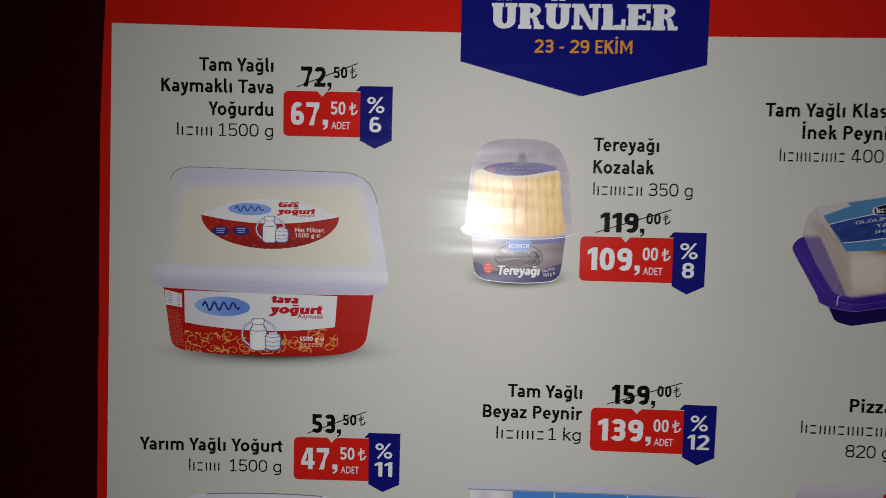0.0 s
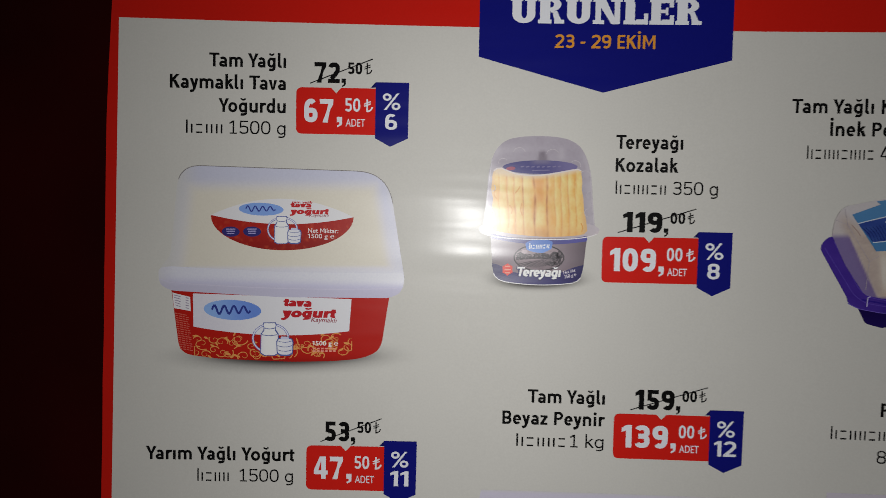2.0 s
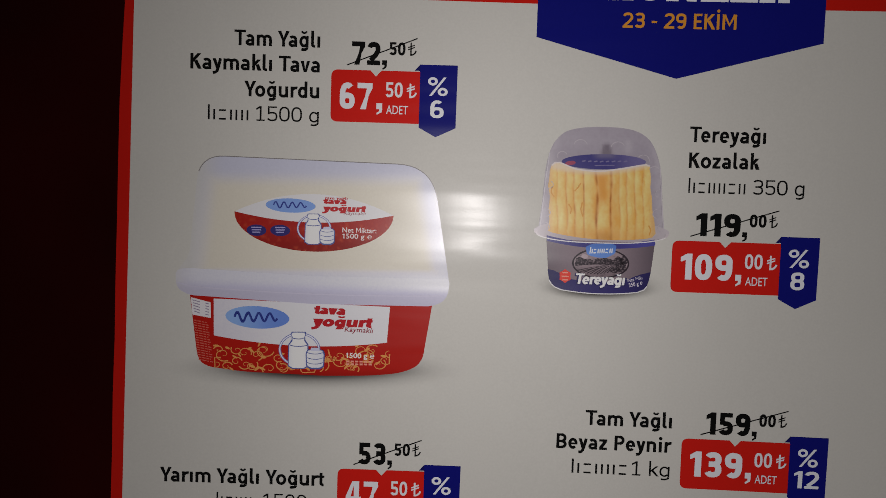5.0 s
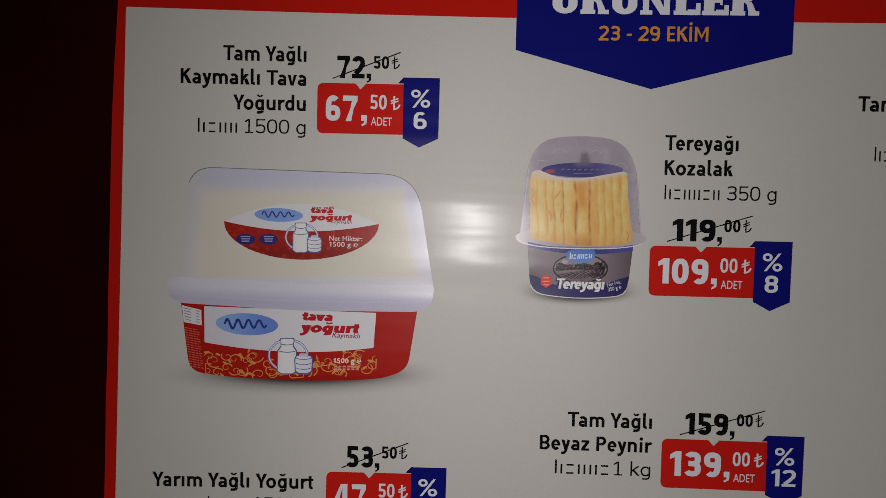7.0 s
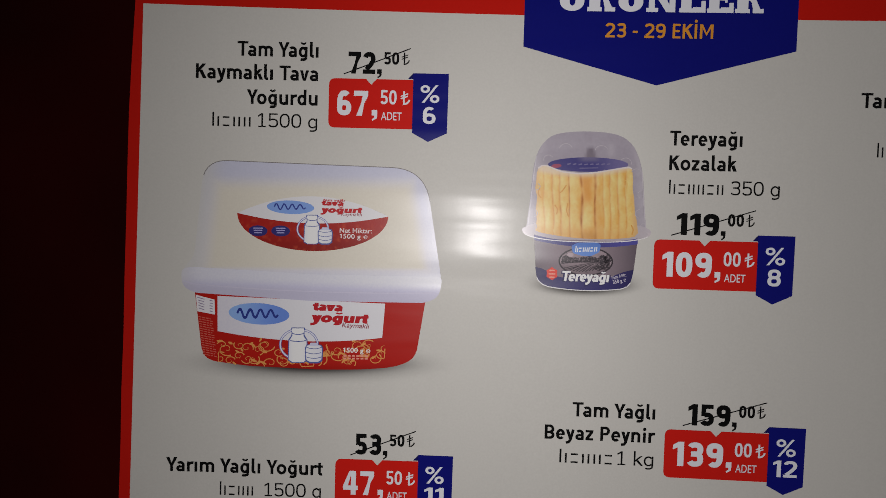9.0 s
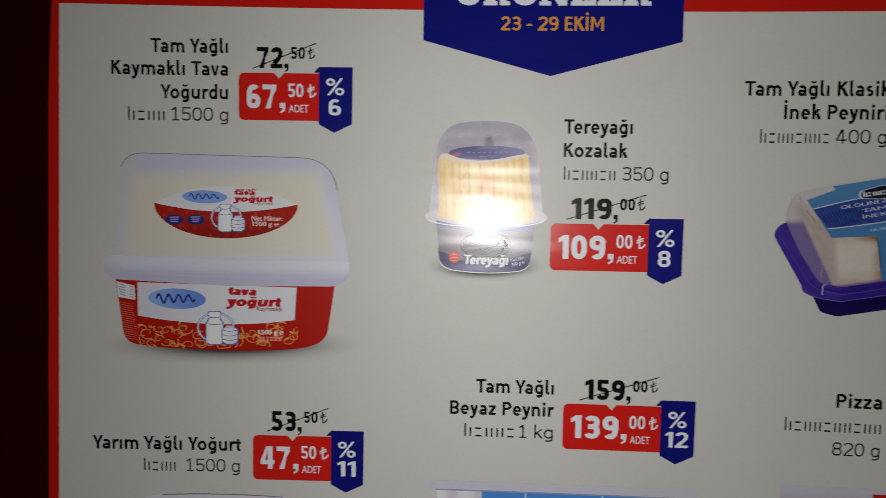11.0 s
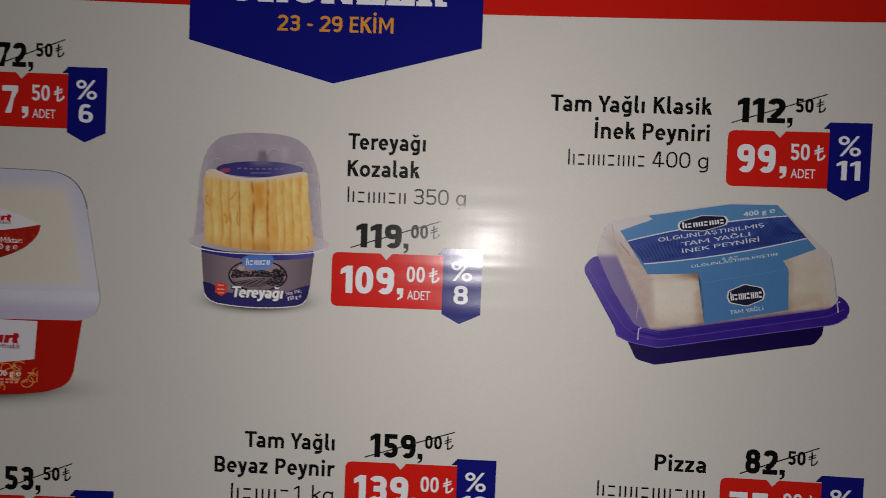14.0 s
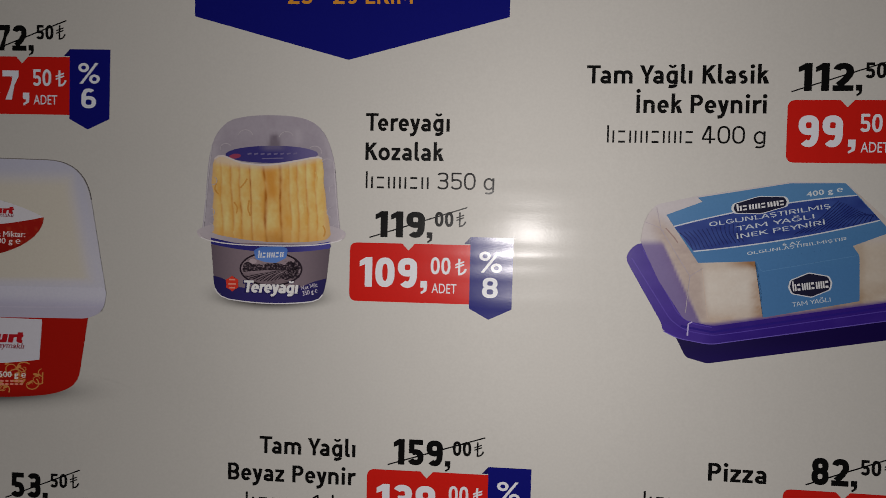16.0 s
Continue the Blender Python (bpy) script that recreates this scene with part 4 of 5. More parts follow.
    picture("lid_lettering", sans("tava", (557, 366), (598, 367), 9.4, 0.27, 0.1, tight=0.1) + sans("yoğurt", (556, 379.5), (632, 380.5), 11.6, 0.26, 0.2, tight=0.1) + letters("tam yağlı", (560, 358.5), (600, 359.5), 5, 0.03, 0.1), plain(tone(155, 24, 30)), base, 9, G, 0)
    picture("kind_lettering", letters("Kaymaklı", (594, 385), (632, 386), 6, 0.0, 0.2), plain(tone(120, 50, 60)), base, 9, G, 0)
    for cx in (440, 482):
        picture("claim_oval", [ellipse(cx, 414, 17.5, 10, 2)], plain(tone(38, 34, 88)), base, 9, G, 0)
        picture("claim_lines", [box(cx - 9 + k, 408 + 4.2 * k, cx + 9 - k, 410 + 4.2 * k) for k in range(3)], plain(tone(140, 135, 175)), base, 10, G, 0)
    milk_can(542, 410, 0.78, G, base, 9)
    picture("lid_amount", letters("Net Miktar:", (592, 416.5), (652, 417.5), 9, 0.012) + letters("1500 g ℮", (592, 427), (644, 428), 8.6, 0.008), plain(tone(225, 205, 205)), base, 9, G, 0)


yogurt_tub()

# ---------------------------------------------------------------- picture of the butter cup
BUTTER = plane(-440.0 + 0.3719 * 900 + 0.0117 * 200, 161.85 + 0.0072 * 900 - 0.3741 * 200, 0.3719 / 2.66, 0.0072 / 2.66, 0.0117 / 2.66, -0.3741 / 2.66)


def butter_cup():
    G = lambda u, v: BUTTER((u + 41.7) / 1.068, (v + 39.3) / 1.1144)
    base = picture("product_picture", [ellipse(382, 872, 370, 96, 1, 60)], shadow(382, 872, 370, 96, 1.0), poster, 2, G, 20, 10, "printed picture of a butter cup, clear dome", SHADOW_INK)
    picture("contact_shadow", [ellipse(385, 890, 318, 62, 0.5, 50)], contact_tone(385, 890, 318, 62, 382, 872, 370, 96), base, 2.5, G, 16, 8, stock=SHADOW_INK)
    haze, bright = tone(140, 133, 144, 0.98), tone(162, 156, 164, 0.98)
    dome = rounded([(68, 585), (92, 400), (106, 250), (124, 168), (152, 108), (205, 56), (290, 38), (390, 34), (500, 40), (578, 60), (632, 104), (664, 170), (686, 260), (694, 400), (708, 585), (390, 640)], [8] + [40] * 13 + [8, 160], 5)

    def dome_tone(x, y):
        side = min(x - (112 - (y - 200) * 0.1), (680 + (y - 200) * 0.06) - x)
        c = mixed(bright, haze, ease(side / 70) * (0.6 + 0.3 * ease((y - 90) / 100)))
        c = mixed(c, tone(126, 118, 128), 0.5 * (noise.noise((x / 60, y / 45, 2)) + noise.noise((x / 20, y / 18, 6))))
        streak = ease((1 - abs(x - 412) / (22 + 0.35 * max(y - 120, 0))) * 1.6) * ease((y - 112) / 22) * ease((232 - y) / 50)
        c = mixed(c, tone(92, 84, 94), 0.9 * streak)
        glint = max(0.0, 1 - abs(x - 520) / 30) * ease((y - 90) / 30) * ease((190 - y) / 40)
        return mixed(c, bright, 0.7 * glint)

    picture("dome", [dome], dome_tone, base, 3, G, 12, 12, "clear plastic dome")
    picture("dome_outline", [ribbon(dome[8:-14], 2.4)], plain(tone(150, 144, 152, 1.0)), base, 3.5, G, 30)
    picture("top_label", [ellipse(398, 216, 212, 40, 0, 50)], lambda x, y: mixed(mixed(tone(46, 42, 96), tone(88, 82, 120), ease((x - 400) / 190)), tone(96, 90, 112), 0.7 * ease(1.3 - abs(x - 405) / 60) * ease((212 - y) / 30)), base, 4, G, 16, 10, "navy paper disc on the butter")
    picture("top_label_line", [ribbon([(288 + 30 * i, 217 - 0.6 * abs(i - 3)), (306 + 30 * i, 213 - 0.6 * abs(i - 3))], 7) for i in range(8)] + [ribbon([(352, 236), (452, 234)], 5)], plain(tone(92, 86, 120)), base, 5, G, 0)
    picture("seal", [ellipse(230, 224, 27, 11, -6)], plain(tone(124, 52, 76)), base, 5, G, 0)

    # the block in its pleated wrap
    top = [(126, 262), (134, 238), (152, 224), (176, 222), (200, 232), (232, 246), (262, 256), (305, 262), (352, 266), (400, 264), (450, 258), (496, 250), (540, 242), (580, 234), (612, 230), (630, 238)]
    wrap = top + [(636, 300), (634, 350), (642, 400), (646, 470), (656, 520), (664, 592), (646, 612)] + arc((640, 616), (140, 592), 22, 18)[1:] + [(118, 582), (126, 520), (121, 470), (128, 400), (118, 345), (124, 300)]
    butter, dark, light = tone(213, 160, 80, 0.98), tone(154, 88, 24, 0.86), tone(231, 194, 128, 1.0)
    cuts = [112, 165, 212, 252, 300, 365, 437, 480, 518, 556, 600, 672]
    depth = [0.0, 0.3, 0.45, 0.5, 0.8, 1.0, 1.0, 0.3, 0.4, 0.4, 0.35, 0.0]
    brim = lambda x: 262 - 0.00052 * (x - 350) ** 2

    def butter_tone(x, y):
        sway = x + 8 * noise.noise((x / 60, y / 150, 4)) + 3 * noise.noise((x / 40, y / 40, 8)) - 0.02 * (y - 420)
        k = max(i for i, c in enumerate(cuts) if c <= max(sway, cuts[0]))
        k = min(k, len(cuts) - 2)
        along = (sway - cuts[k]) / (cuts[k + 1] - cuts[k])
        c = mixed(light, butter, 0.2 + 0.65 * along + 0.5 * noise.noise((x / 34, y / 70, 5)) + 0.25 * noise.noise((x / 14, y / 18, 3)))
        for cut, d in zip(cuts, depth):
            near = math.exp(-(((sway - cut) / (4.5 if d < 0.9 else 6.5)) ** 2))
            c = mixed(c, dark, 1.1 * d * near * (0.7 + 0.9 * noise.noise((cut, y / 55, 1))))
        c = mixed(c, tone(206, 140, 48, 0.85), 0.8 * ease(1.2 - abs(sway - 392) / 36) * ease(1.4 - abs(y - 350) / 90) + 0.35 * ease(1.2 - abs(sway - 455) / 24) * ease((y - 300) / 80))
        c = mixed(c, dark, 0.55 * ease((x - 350) / 40) * ease((460 - x) / 30) * ease((y - 560) / 60))
        c = mixed(c, tone(196, 146, 72, 0.9), 0.5 * ease((y - 540) / 70))
        c = mixed(c, tone(214, 196, 176, 0.92), 0.8 * ease((brim(x) + 34 - y) / 34))
        return mixed(tone(196, 166, 120, 0.9), c, 0.35 + 0.65 * ease(min(x - 122, 650 - x) / 30))

    picture("butter_block", [wrap], butter_tone, base, 5, G, 4, 12, "yellow butter block in pleated wrap")
    picture("wrap_edge", [ribbon(top[1:], 8)], plain(tone(206, 196, 192, 0.92)), base, 6, G, 20)
    for pts, c in (([(252, 372), (268, 355), (284, 330)], dark), ([(222, 440), (238, 462), (232, 492)], dark), ([(140, 350), (132, 380), (150, 402)], dark), ([(292, 430), (284, 470), (296, 505)], dark), ([(598, 300), (606, 330), (596, 352)], light), ([(628, 420), (638, 450), (630, 480)], light), ([(540, 430), (548, 470), (542, 500)], light), ([(628, 548), (640, 572), (632, 600)], dark)):
        picture("wrap_crease", [ribbon(rounded(pts, [0, 12, 0]), 6.5)], plain(mixed(butter, c, 0.3)), base, 6, G, 0)

    # the cup
    body, side = tone(122, 108, 116, 0.92), tone(76, 66, 76, 0.92)
    foot = [(123, 820), (127, 842), (137, 862), (157, 880)] + arc((188, 893), (576, 901), 15, 14) + [(608, 888), (624, 868), (633, 842)]
    cup = [(112, 628)] + foot + [(642, 800), (661, 640)]
    picture("flange_back", [ellipse(390, 584, 343, 62, 0.6, 56)], lambda x, y: mixed(tone(142, 134, 140), tone(176, 170, 174), ease(abs(x - 390) / 340 - 0.45)), base, 4.5, G, 24, 16, "clear plastic flange round the dome")
    picture("cup", [cup], lambda x, y: mixed(body, side, ease(abs(x - 375) / 290 - 0.25)), base, 7, G, 20, 20, "taupe printed butter cup")
    picture("cup_rim", [arc((112, 606), (660, 622), 32) + [(663, 646)] + arc((660, 654), (113, 636), 28)], lambda x, y: mixed(tone(38, 36, 98), tone(60, 58, 122), ease((x - 420) / 200)), base, 7.6, G, 24, label="navy rim band")
    lip = bowl(390, 584, 341, 62, 182, 358, 30)
    inner_lip = bowl(390, 575, 326, 56, 358, 182, 30)
    picture("flange", [[(x, 1168 - y + 0.012 * (x - 390)) for x, y in lip] + [(x, 1160 - y + 0.012 * (x - 390)) for x, y in inner_lip]], lambda x, y: mixed(tone(186, 178, 182), tone(164, 156, 160), ease(abs(x - 380) / 330 - 0.3)), base, 8.6, G, 24, label="clear plastic flange lip")
    picture("flange_line", [ribbon([(x, 1166 - y + 0.012 * (x - 390)) for x, y in lip[3:-3]], 4)], plain(tone(206, 200, 202)), base, 8.9, G, 24)
    band = [(119, 786), (150, 792), (178, 806), (240, 838), (300, 848), (500, 850), (545, 826), (590, 808), (642, 794)] + foot[::-1]
    picture("cup_band", [band], lambda x, y: mixed(tone(38, 33, 84), tone(26, 22, 62), ease(abs(x - 375) / 260 - 0.3)), base, 8, G, 24, label="navy band round the cup foot")
    picture("cup_foot", [ribbon([(x, y + 2) for x, y in foot[1:-1]], 5)], plain(tone(196, 190, 200)), base, 9, G, 24)

    for cx, cy, r, a0, a1 in ((188, 188, 26, 160, 330), (280, 132, 34, 190, 350), (468, 142, 34, 190, 340), (596, 206, 30, 220, 380), (652, 262, 26, 200, 340), (684, 380, 24, 120, 260), (676, 486, 28, 110, 260), (122, 338, 22, -60, 90), (108, 486, 22, -70, 80), (100, 560, 26, -80, 60), (700, 560, 26, 120, 250)):
        picture("dome_glint", [ribbon(ellipse(cx, cy, r, r * 0.9, 0, 10, a0, a1), 3.5)], plain(tone(166, 160, 166, 1.0)), base, 6, G, 0)
    picture("dome_glint", [ribbon([(124, 172), (108, 290), (92, 440), (78, 560)], 4.5)], plain(tone(176, 172, 178, 1.0)), base, 6.4, G, 30)
    picture("dome_glint", [ribbon([(682, 250), (690, 400), (702, 565)], 4.5)], plain(tone(178, 172, 178, 1.0)), base, 6.4, G, 30)

    # the engraved landscape and the lettering
    night = tone(30, 22, 30)
    pale, ground = tone(122, 108, 114), tone(98, 85, 91)
    picture("landscape_oval", [ellipse(388, 752, 141, 77, 0, 48)], lambda x, y: mixed(mixed(pale, ground, ease((y - 752) / 40)), night, 0.5 * ease(noise.noise((x / 26, y / 7, 0)) * 2.2 - 0.3)), base, 8.5, G, 8, 5)
    picture("landscape_edge", [ribbon(ellipse(388, 752, 141, 77, 0, 44, -62, 242), 8)], plain(night), base, 9.6, G, 0)
    picture("hill", [[(256, 752)] + arc((256, 748), (352, 744), -16, 8)[1:] + arc((352, 744), (460, 742), -20, 8)[1:] + [(460, 762)] + arc((460, 762), (258, 768), -6, 8)[1:]], lambda x, y: mixed(night, pale, 0.55 * ease(noise.noise((x / 9, y / 6, 2)) * 2.4 - 0.2)), base, 9, G, 6, 5)
    for k in range(12):
        picture("field_row", [ribbon(rounded([(268 + 17 * k, 786 + 24 * math.sin(math.pi * (k + 1) / 13)), (330 + 13 * k, 776 + 4 * (k % 2)), (404 + 7 * k, 762)], [0, 40, 0]), 4.6, True)], plain(tone(34, 26, 34)), base, 9.2, G, 0)
    for x, y, a, b in ((284, 736, 24, 15), (332, 742, 22, 12), (386, 738, 28, 14), (436, 742, 24, 13), (478, 748, 30, 30), (504, 742, 20, 28), (456, 786, 26, 15), (496, 782, 22, 16)):
        picture("bush", [[(x + a * (1 + 0.22 * math.sin(5 * q + x)) * math.cos(q), y + b * (1 + 0.22 * math.cos(4 * q + y)) * math.sin(q)) for q in [math.tau * i / 18 for i in range(18)]]], lambda x, y: mixed(night, tone(116, 102, 108), 0.75 * ease(noise.noise((x / 8, y / 6, 2)) * 2.6 - 0.1)), base, 9.3, G, 5, 5)
    picture("sun", [ellipse(306, 716, 17, 12, 0, 18)], plain(tone(146, 132, 138)), base, 9.1, G, 0)
    picture("brand_plaque", [rounded([(310, 664), (345, 648), (440, 646), (468, 656), (460, 700), (412, 724), (362, 720), (318, 706)], 12)], lambda x, y: mixed(tone(62, 96, 160), tone(84, 118, 178), ease((y - 650) / 60)), base, 10, G, 12, 12)
    brand_bars(6, (330, 700), (446, 696), 34, 0.2, 0.15, plain(tone(196, 206, 226)), G, base, 11)
    picture("name_shade", sans("Tereyağı", (250, 866), (514, 872), 62, 0.34, 0.14, tight=0.1), plain(tone(30, 26, 70)), base, 10, G, 0)
    picture("name_lettering", sans("Tereyağı", (256, 862), (508, 866), 56, 0.215, 0.14, tight=0.1), plain(tone(228, 222, 224)), base, 11, G, 0)
    picture("amount_lettering", letters("Net Mik:", (528, 850), (602, 832), 18, 0.0, 0.05) + letters("350 g ℮", (534, 876), (602, 860), 20, 0.01, 0.05), plain(tone(186, 180, 200)), base, 10, G, 0)
    picture("seal", [[(208 + (33 if k % 2 else 27) * math.cos(radians(30 * k)), 822 + (37 if k % 2 else 31) * math.sin(radians(30 * k))) for k in range(12)]], plain(tone(186, 50, 36)), base, 10, G, 0)
    for y, w in ((800, 14), (820, 18), (838, 14)):
        picture("seal_bar", [box(208 - w, y, 208 + w, y + 7)], plain(tone(214, 128, 112)), base, 11, G, 0)


butter_cup()

# ---------------------------------------------------------------- picture of the cheese tray
CHEESE = plane(-180.93 + 0.3311 * 1000 + 0.0125 * 320, 152.94 + 0.0115 * 1000 - 0.3419 * 320, 0.3311 / 2.04, 0.0115 / 2.04, 0.0125 / 2.04, -0.3419 / 2.04)


def cheese_tray():
    G = CHEESE
    indigo, dark, glow = tone(44, 24, 112, 1.0), tone(18, 7, 58, 1.0), tone(70, 48, 138, 1.0)
    under = rounded([(190, 520), (240, 625), (312, 646), (905, 563), (934, 528), (944, 470)], [4, 14, 12, 14, 8, 4])
    base = picture("product_picture", [under], lambda x, y: mixed(dark, tone(20, 9, 64), ease((y - 560) / 80)), poster, 2, G, 30, 30, "printed picture of cheese in an indigo tray")
    rim = rounded([(38, 292), (56, 258), (92, 236), (300, 300), (900, 330), (962, 378), (1004, 386), (1034, 420), (1030, 456), (990, 486), (385, 572), (322, 582), (212, 560), (162, 534), (160, 512)], [24, 30, 24, 20, 20, 20, 30, 30, 26, 30, 30, 24, 30, 24, 10], 8)

    def rim_tone(x, y):
        c = mixed(indigo, glow, 0.45 * ease((260 - x + (y - 300) * 0.55) / 120) + 0.25 * noise.noise((x / 60, y / 40, 9)))
        return mixed(c, dark, 0.35 * ease((y - (606 - 0.12 * x)) / 40))

    picture("tray_rim", [rim], rim_tone, base, 3, G, 20, 20, "indigo plastic tray rim")
    for pts, w, c in (([(60, 290), (190, 500), (240, 535), (330, 552), (420, 540), (960, 458), (1012, 432)], 3, tone(80, 62, 148)), ([(100, 262), (215, 480), (262, 512), (330, 524)], 3, tone(80, 62, 148)), ([(164, 536), (212, 561), (322, 582), (385, 573), (985, 488), (1026, 460)], 3, tone(104, 88, 172))):
        picture("rim_step", [ribbon(rounded(pts, [0] + [26] * (len(pts) - 2) + [0]), w)], plain(mixed(c, indigo, 0.35)), base, 4, G, 30)
    picture("rim_shade", [ribbon([(225, 520), (330, 540), (960, 446)], 7)], plain(tone(34, 20, 104)), base, 4.5, G, 30)

    # the clear lid and the cheese in it
    haze, violet = mixed(FIELD, tone(186, 178, 186, 0.86), 0.6), tone(84, 62, 134, 0.86)
    cream, ivory, tan = tone(196, 178, 162, 0.76), tone(220, 213, 203, 0.80), tone(152, 112, 76, 0.80)
    lid = rounded([(90, 233), (102, 172), (120, 136), (147, 110), (286, 84), (600, 42), (770, 50), (812, 92), (966, 236), (992, 400), (960, 432), (330, 520), (236, 500), (150, 366)], [12, 16, 16, 14, 10, 20, 20, 20, 30, 14, 20, 20, 20, 20])
    crumb = lambda x, y, k: 0.5 + 0.5 * noise.noise((x / 42, y / 34, k)) + 0.35 * noise.noise((x / 12, y / 11, k))

    def lid_tone(x, y):
        """Hazy plastic above, the pale side and the two white ends of the cheese below, violet where the tray shines through."""
        corner = 296 + 0.10 * (y - 320)
        flank = x - (104 + 0.46 * max(y - 190, 0))
        side = mixed(mixed(cream, tone(150, 126, 118, 0.76), 0.75 * crumb(x * 0.6 - y * 0.3, y * 1.4, 7)), haze, 0.25 + 0.55 * ease((60 - flank) / 60))
        end = mixed(ivory, cream, 0.35 * crumb(x, y, 1) + 0.5 * ease((y - 440) / 60))
        end = mixed(end, tan, ease((x - 438) / 56) * (0.25 + 0.75 * crumb(x, y, 3)) + 0.8 * ease((y - 284) / 12) * ease((352 - y - 0.10 * (x - 320)) / 34) * (0.3 + 0.9 * ease((x - 350) / 110)))
        end = mixed(end, tone(176, 142, 112, 0.82), 0.45 * ease((y - 474) / 26) * crumb(x, y, 5))
        far = mixed(tone(206, 196, 182, 0.78), tone(160, 134, 106, 0.80), 0.55 * ease((y - 350) / 70) * crumb(x, y, 4) + 0.35 * ease((836 - x) / 26) + 0.22 * crumb(x, y, 6))
        far = mixed(far, haze, 0.7 * ease((x - (926 + 0.12 * (y - 240))) / 32) + 0.5 * ease((262 - y) / 30))
        c = mixed(side, end, ease((x - corner + 16) / 34))
        c = mixed(c, far, ease((x - 640) / 20))
        c = mixed(c, haze, ease((204 + 0.72 * (x - 170) - y) / 70) if x < 330 else 0.0)
        c = mixed(c, haze, ease((262 - y) / 20) if 330 <= x < 800 else 0.0)
        front = (518 - 0.135 * max(x - 330, 0)) - y
        c = mixed(c, violet, 0.9 * ease((15 - front) / 15))
        return mixed(c, violet, 0.8 * ease((46 - flank) / 12) * ease((y - 222) / 30))

    picture("clear_lid", [lid], lid_tone, base, 5, G, 8, 8, "clear plastic lid over white cheese")
    picture("lid_seam", [ribbon([(176, 190), (204, 222), (216, 240)], 4)], plain(tone(128, 108, 104)), base, 6, G, 0)
    picture("lid_seam", [ribbon(rounded([(296, 322), (304, 400), (314, 494)], [0, 40, 0]), 3)], plain(tone(196, 180, 168, 0.85)), base, 6, G, 0)
    for pts, w in (([(146, 120), (160, 194), (256, 352), (240, 476)], 2.4), ([(104, 168), (150, 186), (170, 200)], 2.0), ([(256, 352), (300, 326)], 2.0), ([(962, 240), (978, 330), (984, 392)], 2.4)):
        picture("lid_glint", [ribbon(pts, w)], plain(tone(170, 160, 168, 0.82)), base, 7, G, 30)
    for pts in ([(262, 506), (250, 512), (246, 552)], [(996, 404), (986, 410), (990, 446)]):
        picture("clip", [ribbon(pts, 5)], plain(tone(160, 150, 190)), base, 7, G, 0)

    # the paper band
    sky, pale = tone(78, 129, 180, 0.72), tone(96, 146, 190, 0.72)
    top = [(178, 146), (300, 104), (284, 90), (588, 48), (764, 51), (800, 88), (908, 212), (786, 256), (640, 278), (470, 304), (284, 308)]
    picture("band_top", [top], lambda x, y: mixed(sky, pale, ease((260 - y) / 200) * 0.5), base, 7.5, G, 24, 24, "light blue paper band over the lid")
    navy, mid = tone(36, 52, 126, 0.74), tone(58, 82, 152, 0.74)
    stripe = [(204, 186)] + arc((204, 186), (800, 92), -14)[1:] + [(872, 172)] + arc((872, 172), (268, 268), 12)[1:]
    picture("band_stripe", [stripe], lambda x, y: mixed(navy, mid, 0.5 + 0.8 * noise.noise((x / 50, y / 20, 3))), base, 8.5, G, 20, 16, "dark blue landscape stripe")
    furrows = [ribbon(rounded([(600 + 17 * k, 216 - 2.6 * k), (672 + 13 * k, 176 - 2 * k), (742 + 8.5 * k, 108 + 4.2 * k)], [0, 60, 0]), 2.4) for k in range(15)] + [ribbon(rounded([(266 + 13 * k, 264 - 2 * k), (254 + 12 * k, 232 - 2 * k), (222 + 15 * k, 206 - 2.2 * k)], [0, 20, 0]), 2.4) for k in range(14)]
    for furrow in furrows:
        picture("furrow", [furrow], plain(tone(24, 34, 96, 0.7)), base, 9.2, G, 0)
    for line in (arc((204, 185), (800, 91), -14), arc((268, 269), (872, 173), 12)):
        picture("stripe_line", [ribbon(line, 4)], plain(tone(206, 212, 224, 0.82)), base, 9.8, G, 24)
    flap = rounded([(470, 302), (786, 254), (808, 288), (808, 436), (496, 491), (491, 345)], [4, 6, 10, 4, 6, 10])
    picture("band_front", [flap], lambda x, y: mixed(sky, tone(74, 124, 176, 0.74), ease((y - 300) / 40) * 0.6), base, 8, G, 24, 24, "light blue front flap")
    picture("fold_line", [ribbon(rounded([(478, 306), (492, 338), (640, 314), (796, 288), (806, 284)], [0, 8, 0, 8, 0]), 2.2)], plain(tone(92, 142, 190, 0.74)), base, 9, G, 24)
    pale_ink = plain(tone(206, 216, 232, 0.82))
    picture("band_lettering", sans("OLGUNLAŞTIRILMIŞ", (322, 187), (716, 131), 14.5, 0.12) + sans("TAM YAĞLI", (410, 203), (664, 164), 14.5, 0.12) + sans("İNEK PEYNİRİ", (412, 229), (698, 184), 14.5, 0.12), pale_ink, base, 10.5, G, 0)
    picture("band_lettering", letters("6 AY", (562, 254), (622, 246), 9.5, 0.0) + sans("OLGUNLAŞTIRILMIŞTIR", (446, 283), (768, 236), 10, 0.13), pale_ink, base, 9, G, 0)
    picture("amount_lettering", letters("400 g ℮", (640, 94), (756, 78), 17, 0.02), pale_ink, base, 9, G, 0)
    picture("front_lettering", sans("TAM YAĞLI", (592, 455), (716, 437), 14, 0.12), pale_ink, base, 9, G, 0)
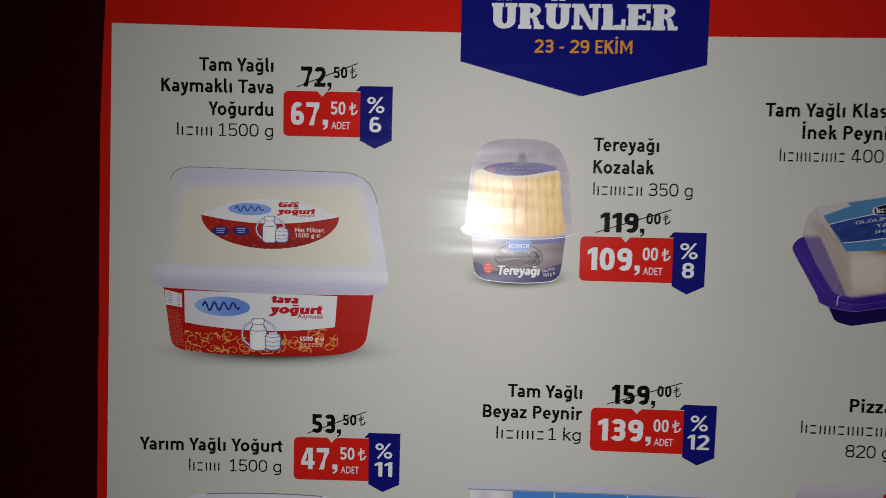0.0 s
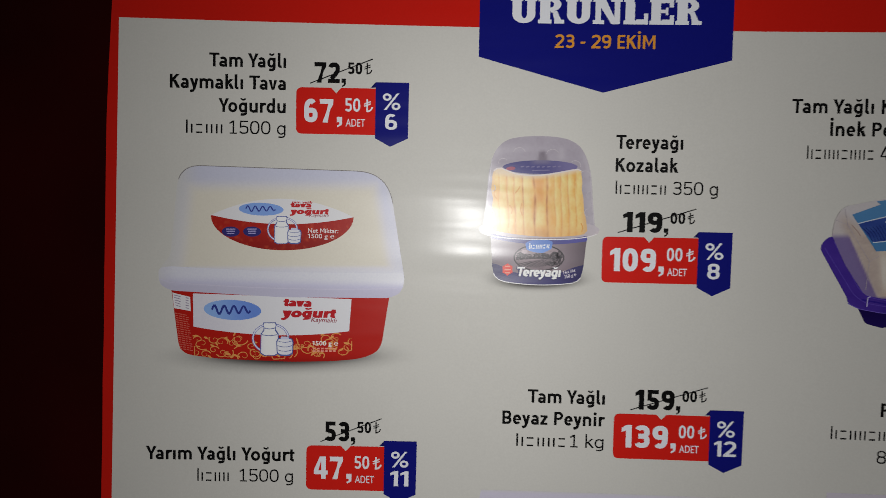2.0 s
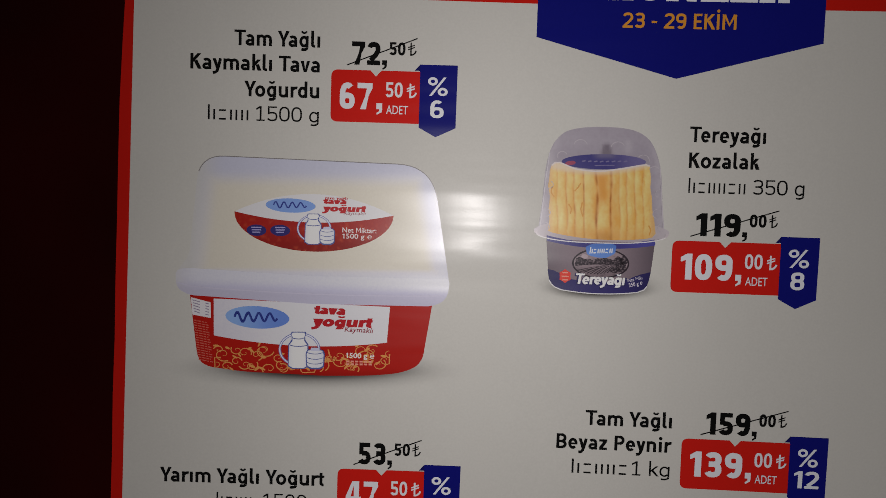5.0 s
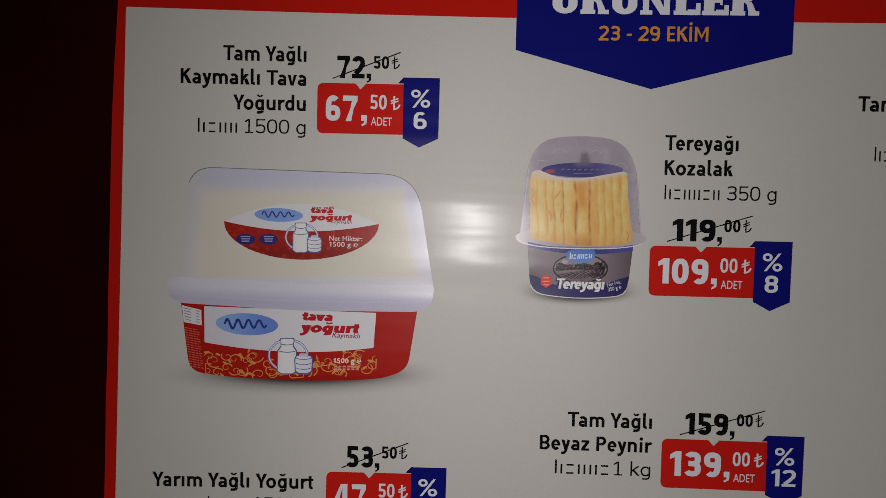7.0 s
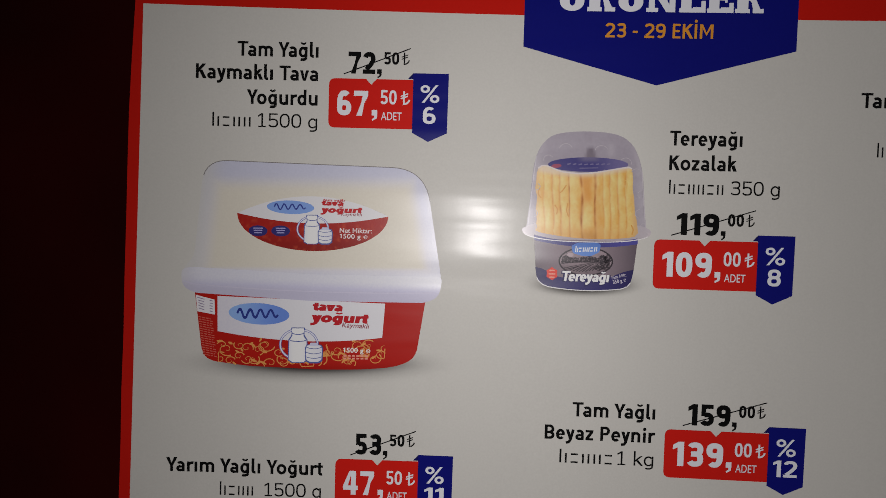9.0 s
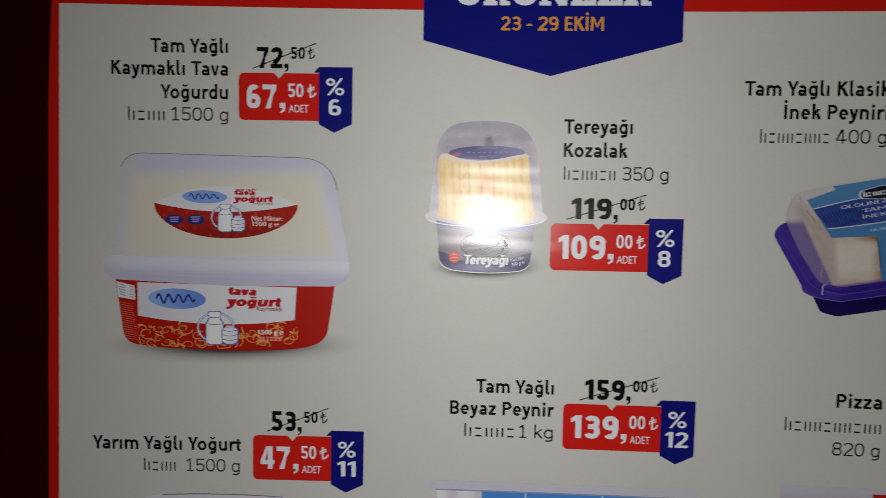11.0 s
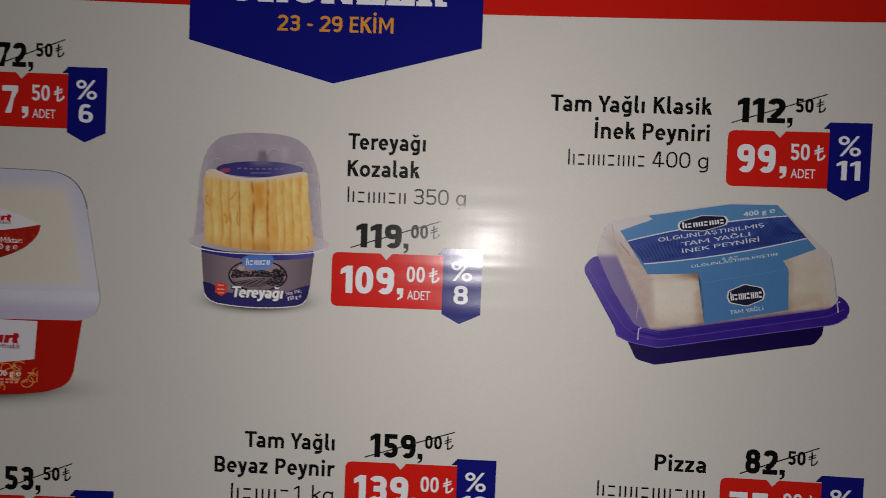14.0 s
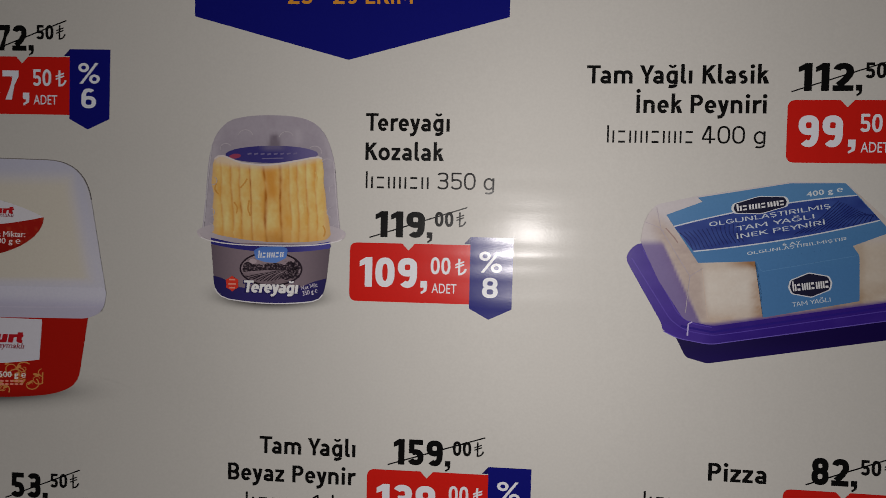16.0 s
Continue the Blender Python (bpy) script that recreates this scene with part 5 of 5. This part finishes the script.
    for cx, cy, w, h, turn in ((488, 118, 96, 30, -7), (650, 383, 72, 42, -6)):
        def hexa(k):
            c, s = math.cos(radians(turn)), math.sin(radians(turn))
            pts = [(-w + 8, -h * 0.55), (0, -h), (w - 8, -h * 0.55), (w, 0), (w - 8, h * 0.55), (0, h), (-w + 8, h * 0.55), (-w, 0)]
            return rounded([(cx + k * (c * x - s * y), cy + k * (s * x + c * y)) for x, y in pts], 6)
        picture("brand_plaque", [hexa(1.0)], plain(tone(214, 218, 228, 0.82)), base, 10, G, 24)
        picture("brand_plaque_face", [hexa(0.92)], plain(tone(20, 20, 40)), base, 11, G, 24)
        e = Vector((math.cos(radians(turn)), math.sin(radians(turn))))
        m = Vector((cx, cy))
        foot = m + Vector((-e.y, e.x)) * h * 0.34
        brand_bars(8, tuple(foot - e * w * 0.80), tuple(foot + e * w * 0.80), h * 0.78, 0.22, 0.0, plain(tone(222, 224, 232, 0.82)), G, base, 12)


cheese_tray()


# ---------------------------------------------------------------- tops of the next row of pictures
def white_cheese_tub():
    base = picture("product_picture", [[(-83, -183.8), (114, -183.8), (117, -190.5), (-84, -190.5)]], lambda x, y: mixed(mixed(tone(172, 168, 182), FIELD, 0.35 * ease((x - 40) / 60)), FIELD, 0.6 * ease((y + 186.4) / 2.4)), poster, 2, flat, 10, 3, "printed picture of a white cheese tub")
    picture("tub_body", [[(-77, -190.5), (108, -190.5), (100, -290), (-70, -290)]], lambda x, y: tone(66, 118, 182), base, 2, flat, 10, 20, "blue printed tub body")
    picture("corner_panel", [[(-77, -190.5), (-43, -190.5), (-42, -290), (-70, -290)]], lambda x, y: mixed(tone(176, 168, 178), tone(206, 202, 210), 0.5 + 0.5 * math.sin(x / 3.2)), base, 3, flat, 3)
    picture("panel_lines", [box(-10.6, -290, -9.6, -190.7), box(46.5, -290, 47.5, -190.7)], plain(tone(170, 190, 215)), base, 3, flat)
    picture("lid_edge", [box(-78, -191.1, 108, -190.2)], plain(tone(120, 130, 150)), base, 4, flat)


def low_fat_tub():
    lid = rounded([(-312, -199.5), (-168, -199.5), (-156, -270), (-324, -270)], [30, 30, 4, 4], 10)
    base = picture("product_picture", [lid], lambda x, y: mixed(tone(184, 182, 194), tone(204, 199, 180), ease((-208 - y) / 14)), poster, 2, flat, 8, 6, "printed picture of a low fat yogurt tub")
    picture("lid_edge", [ribbon(arc((-286, -200.3), (-194, -200.3), 1.2), 0.7)], plain(tone(96, 96, 104)), base, 3, flat)


def pizza_box():
    base = picture("product_picture", [[(175.5, -176.5), (352, -176.5), (352, -290), (175.5, -290)]], lambda x, y: mixed(tone(172, 166, 176), tone(140, 132, 142), ease((-178 - y) / 20)), poster, 2, flat, 10, 10, "printed picture of a frozen pizza box")
    picture("box_panel", [[(240, -180.5), (352, -180.5), (352, -290), (240, -290)]], plain(tone(150, 24, 20)), base, 3, flat)


white_cheese_tub()
low_fat_tub()
pizza_box()
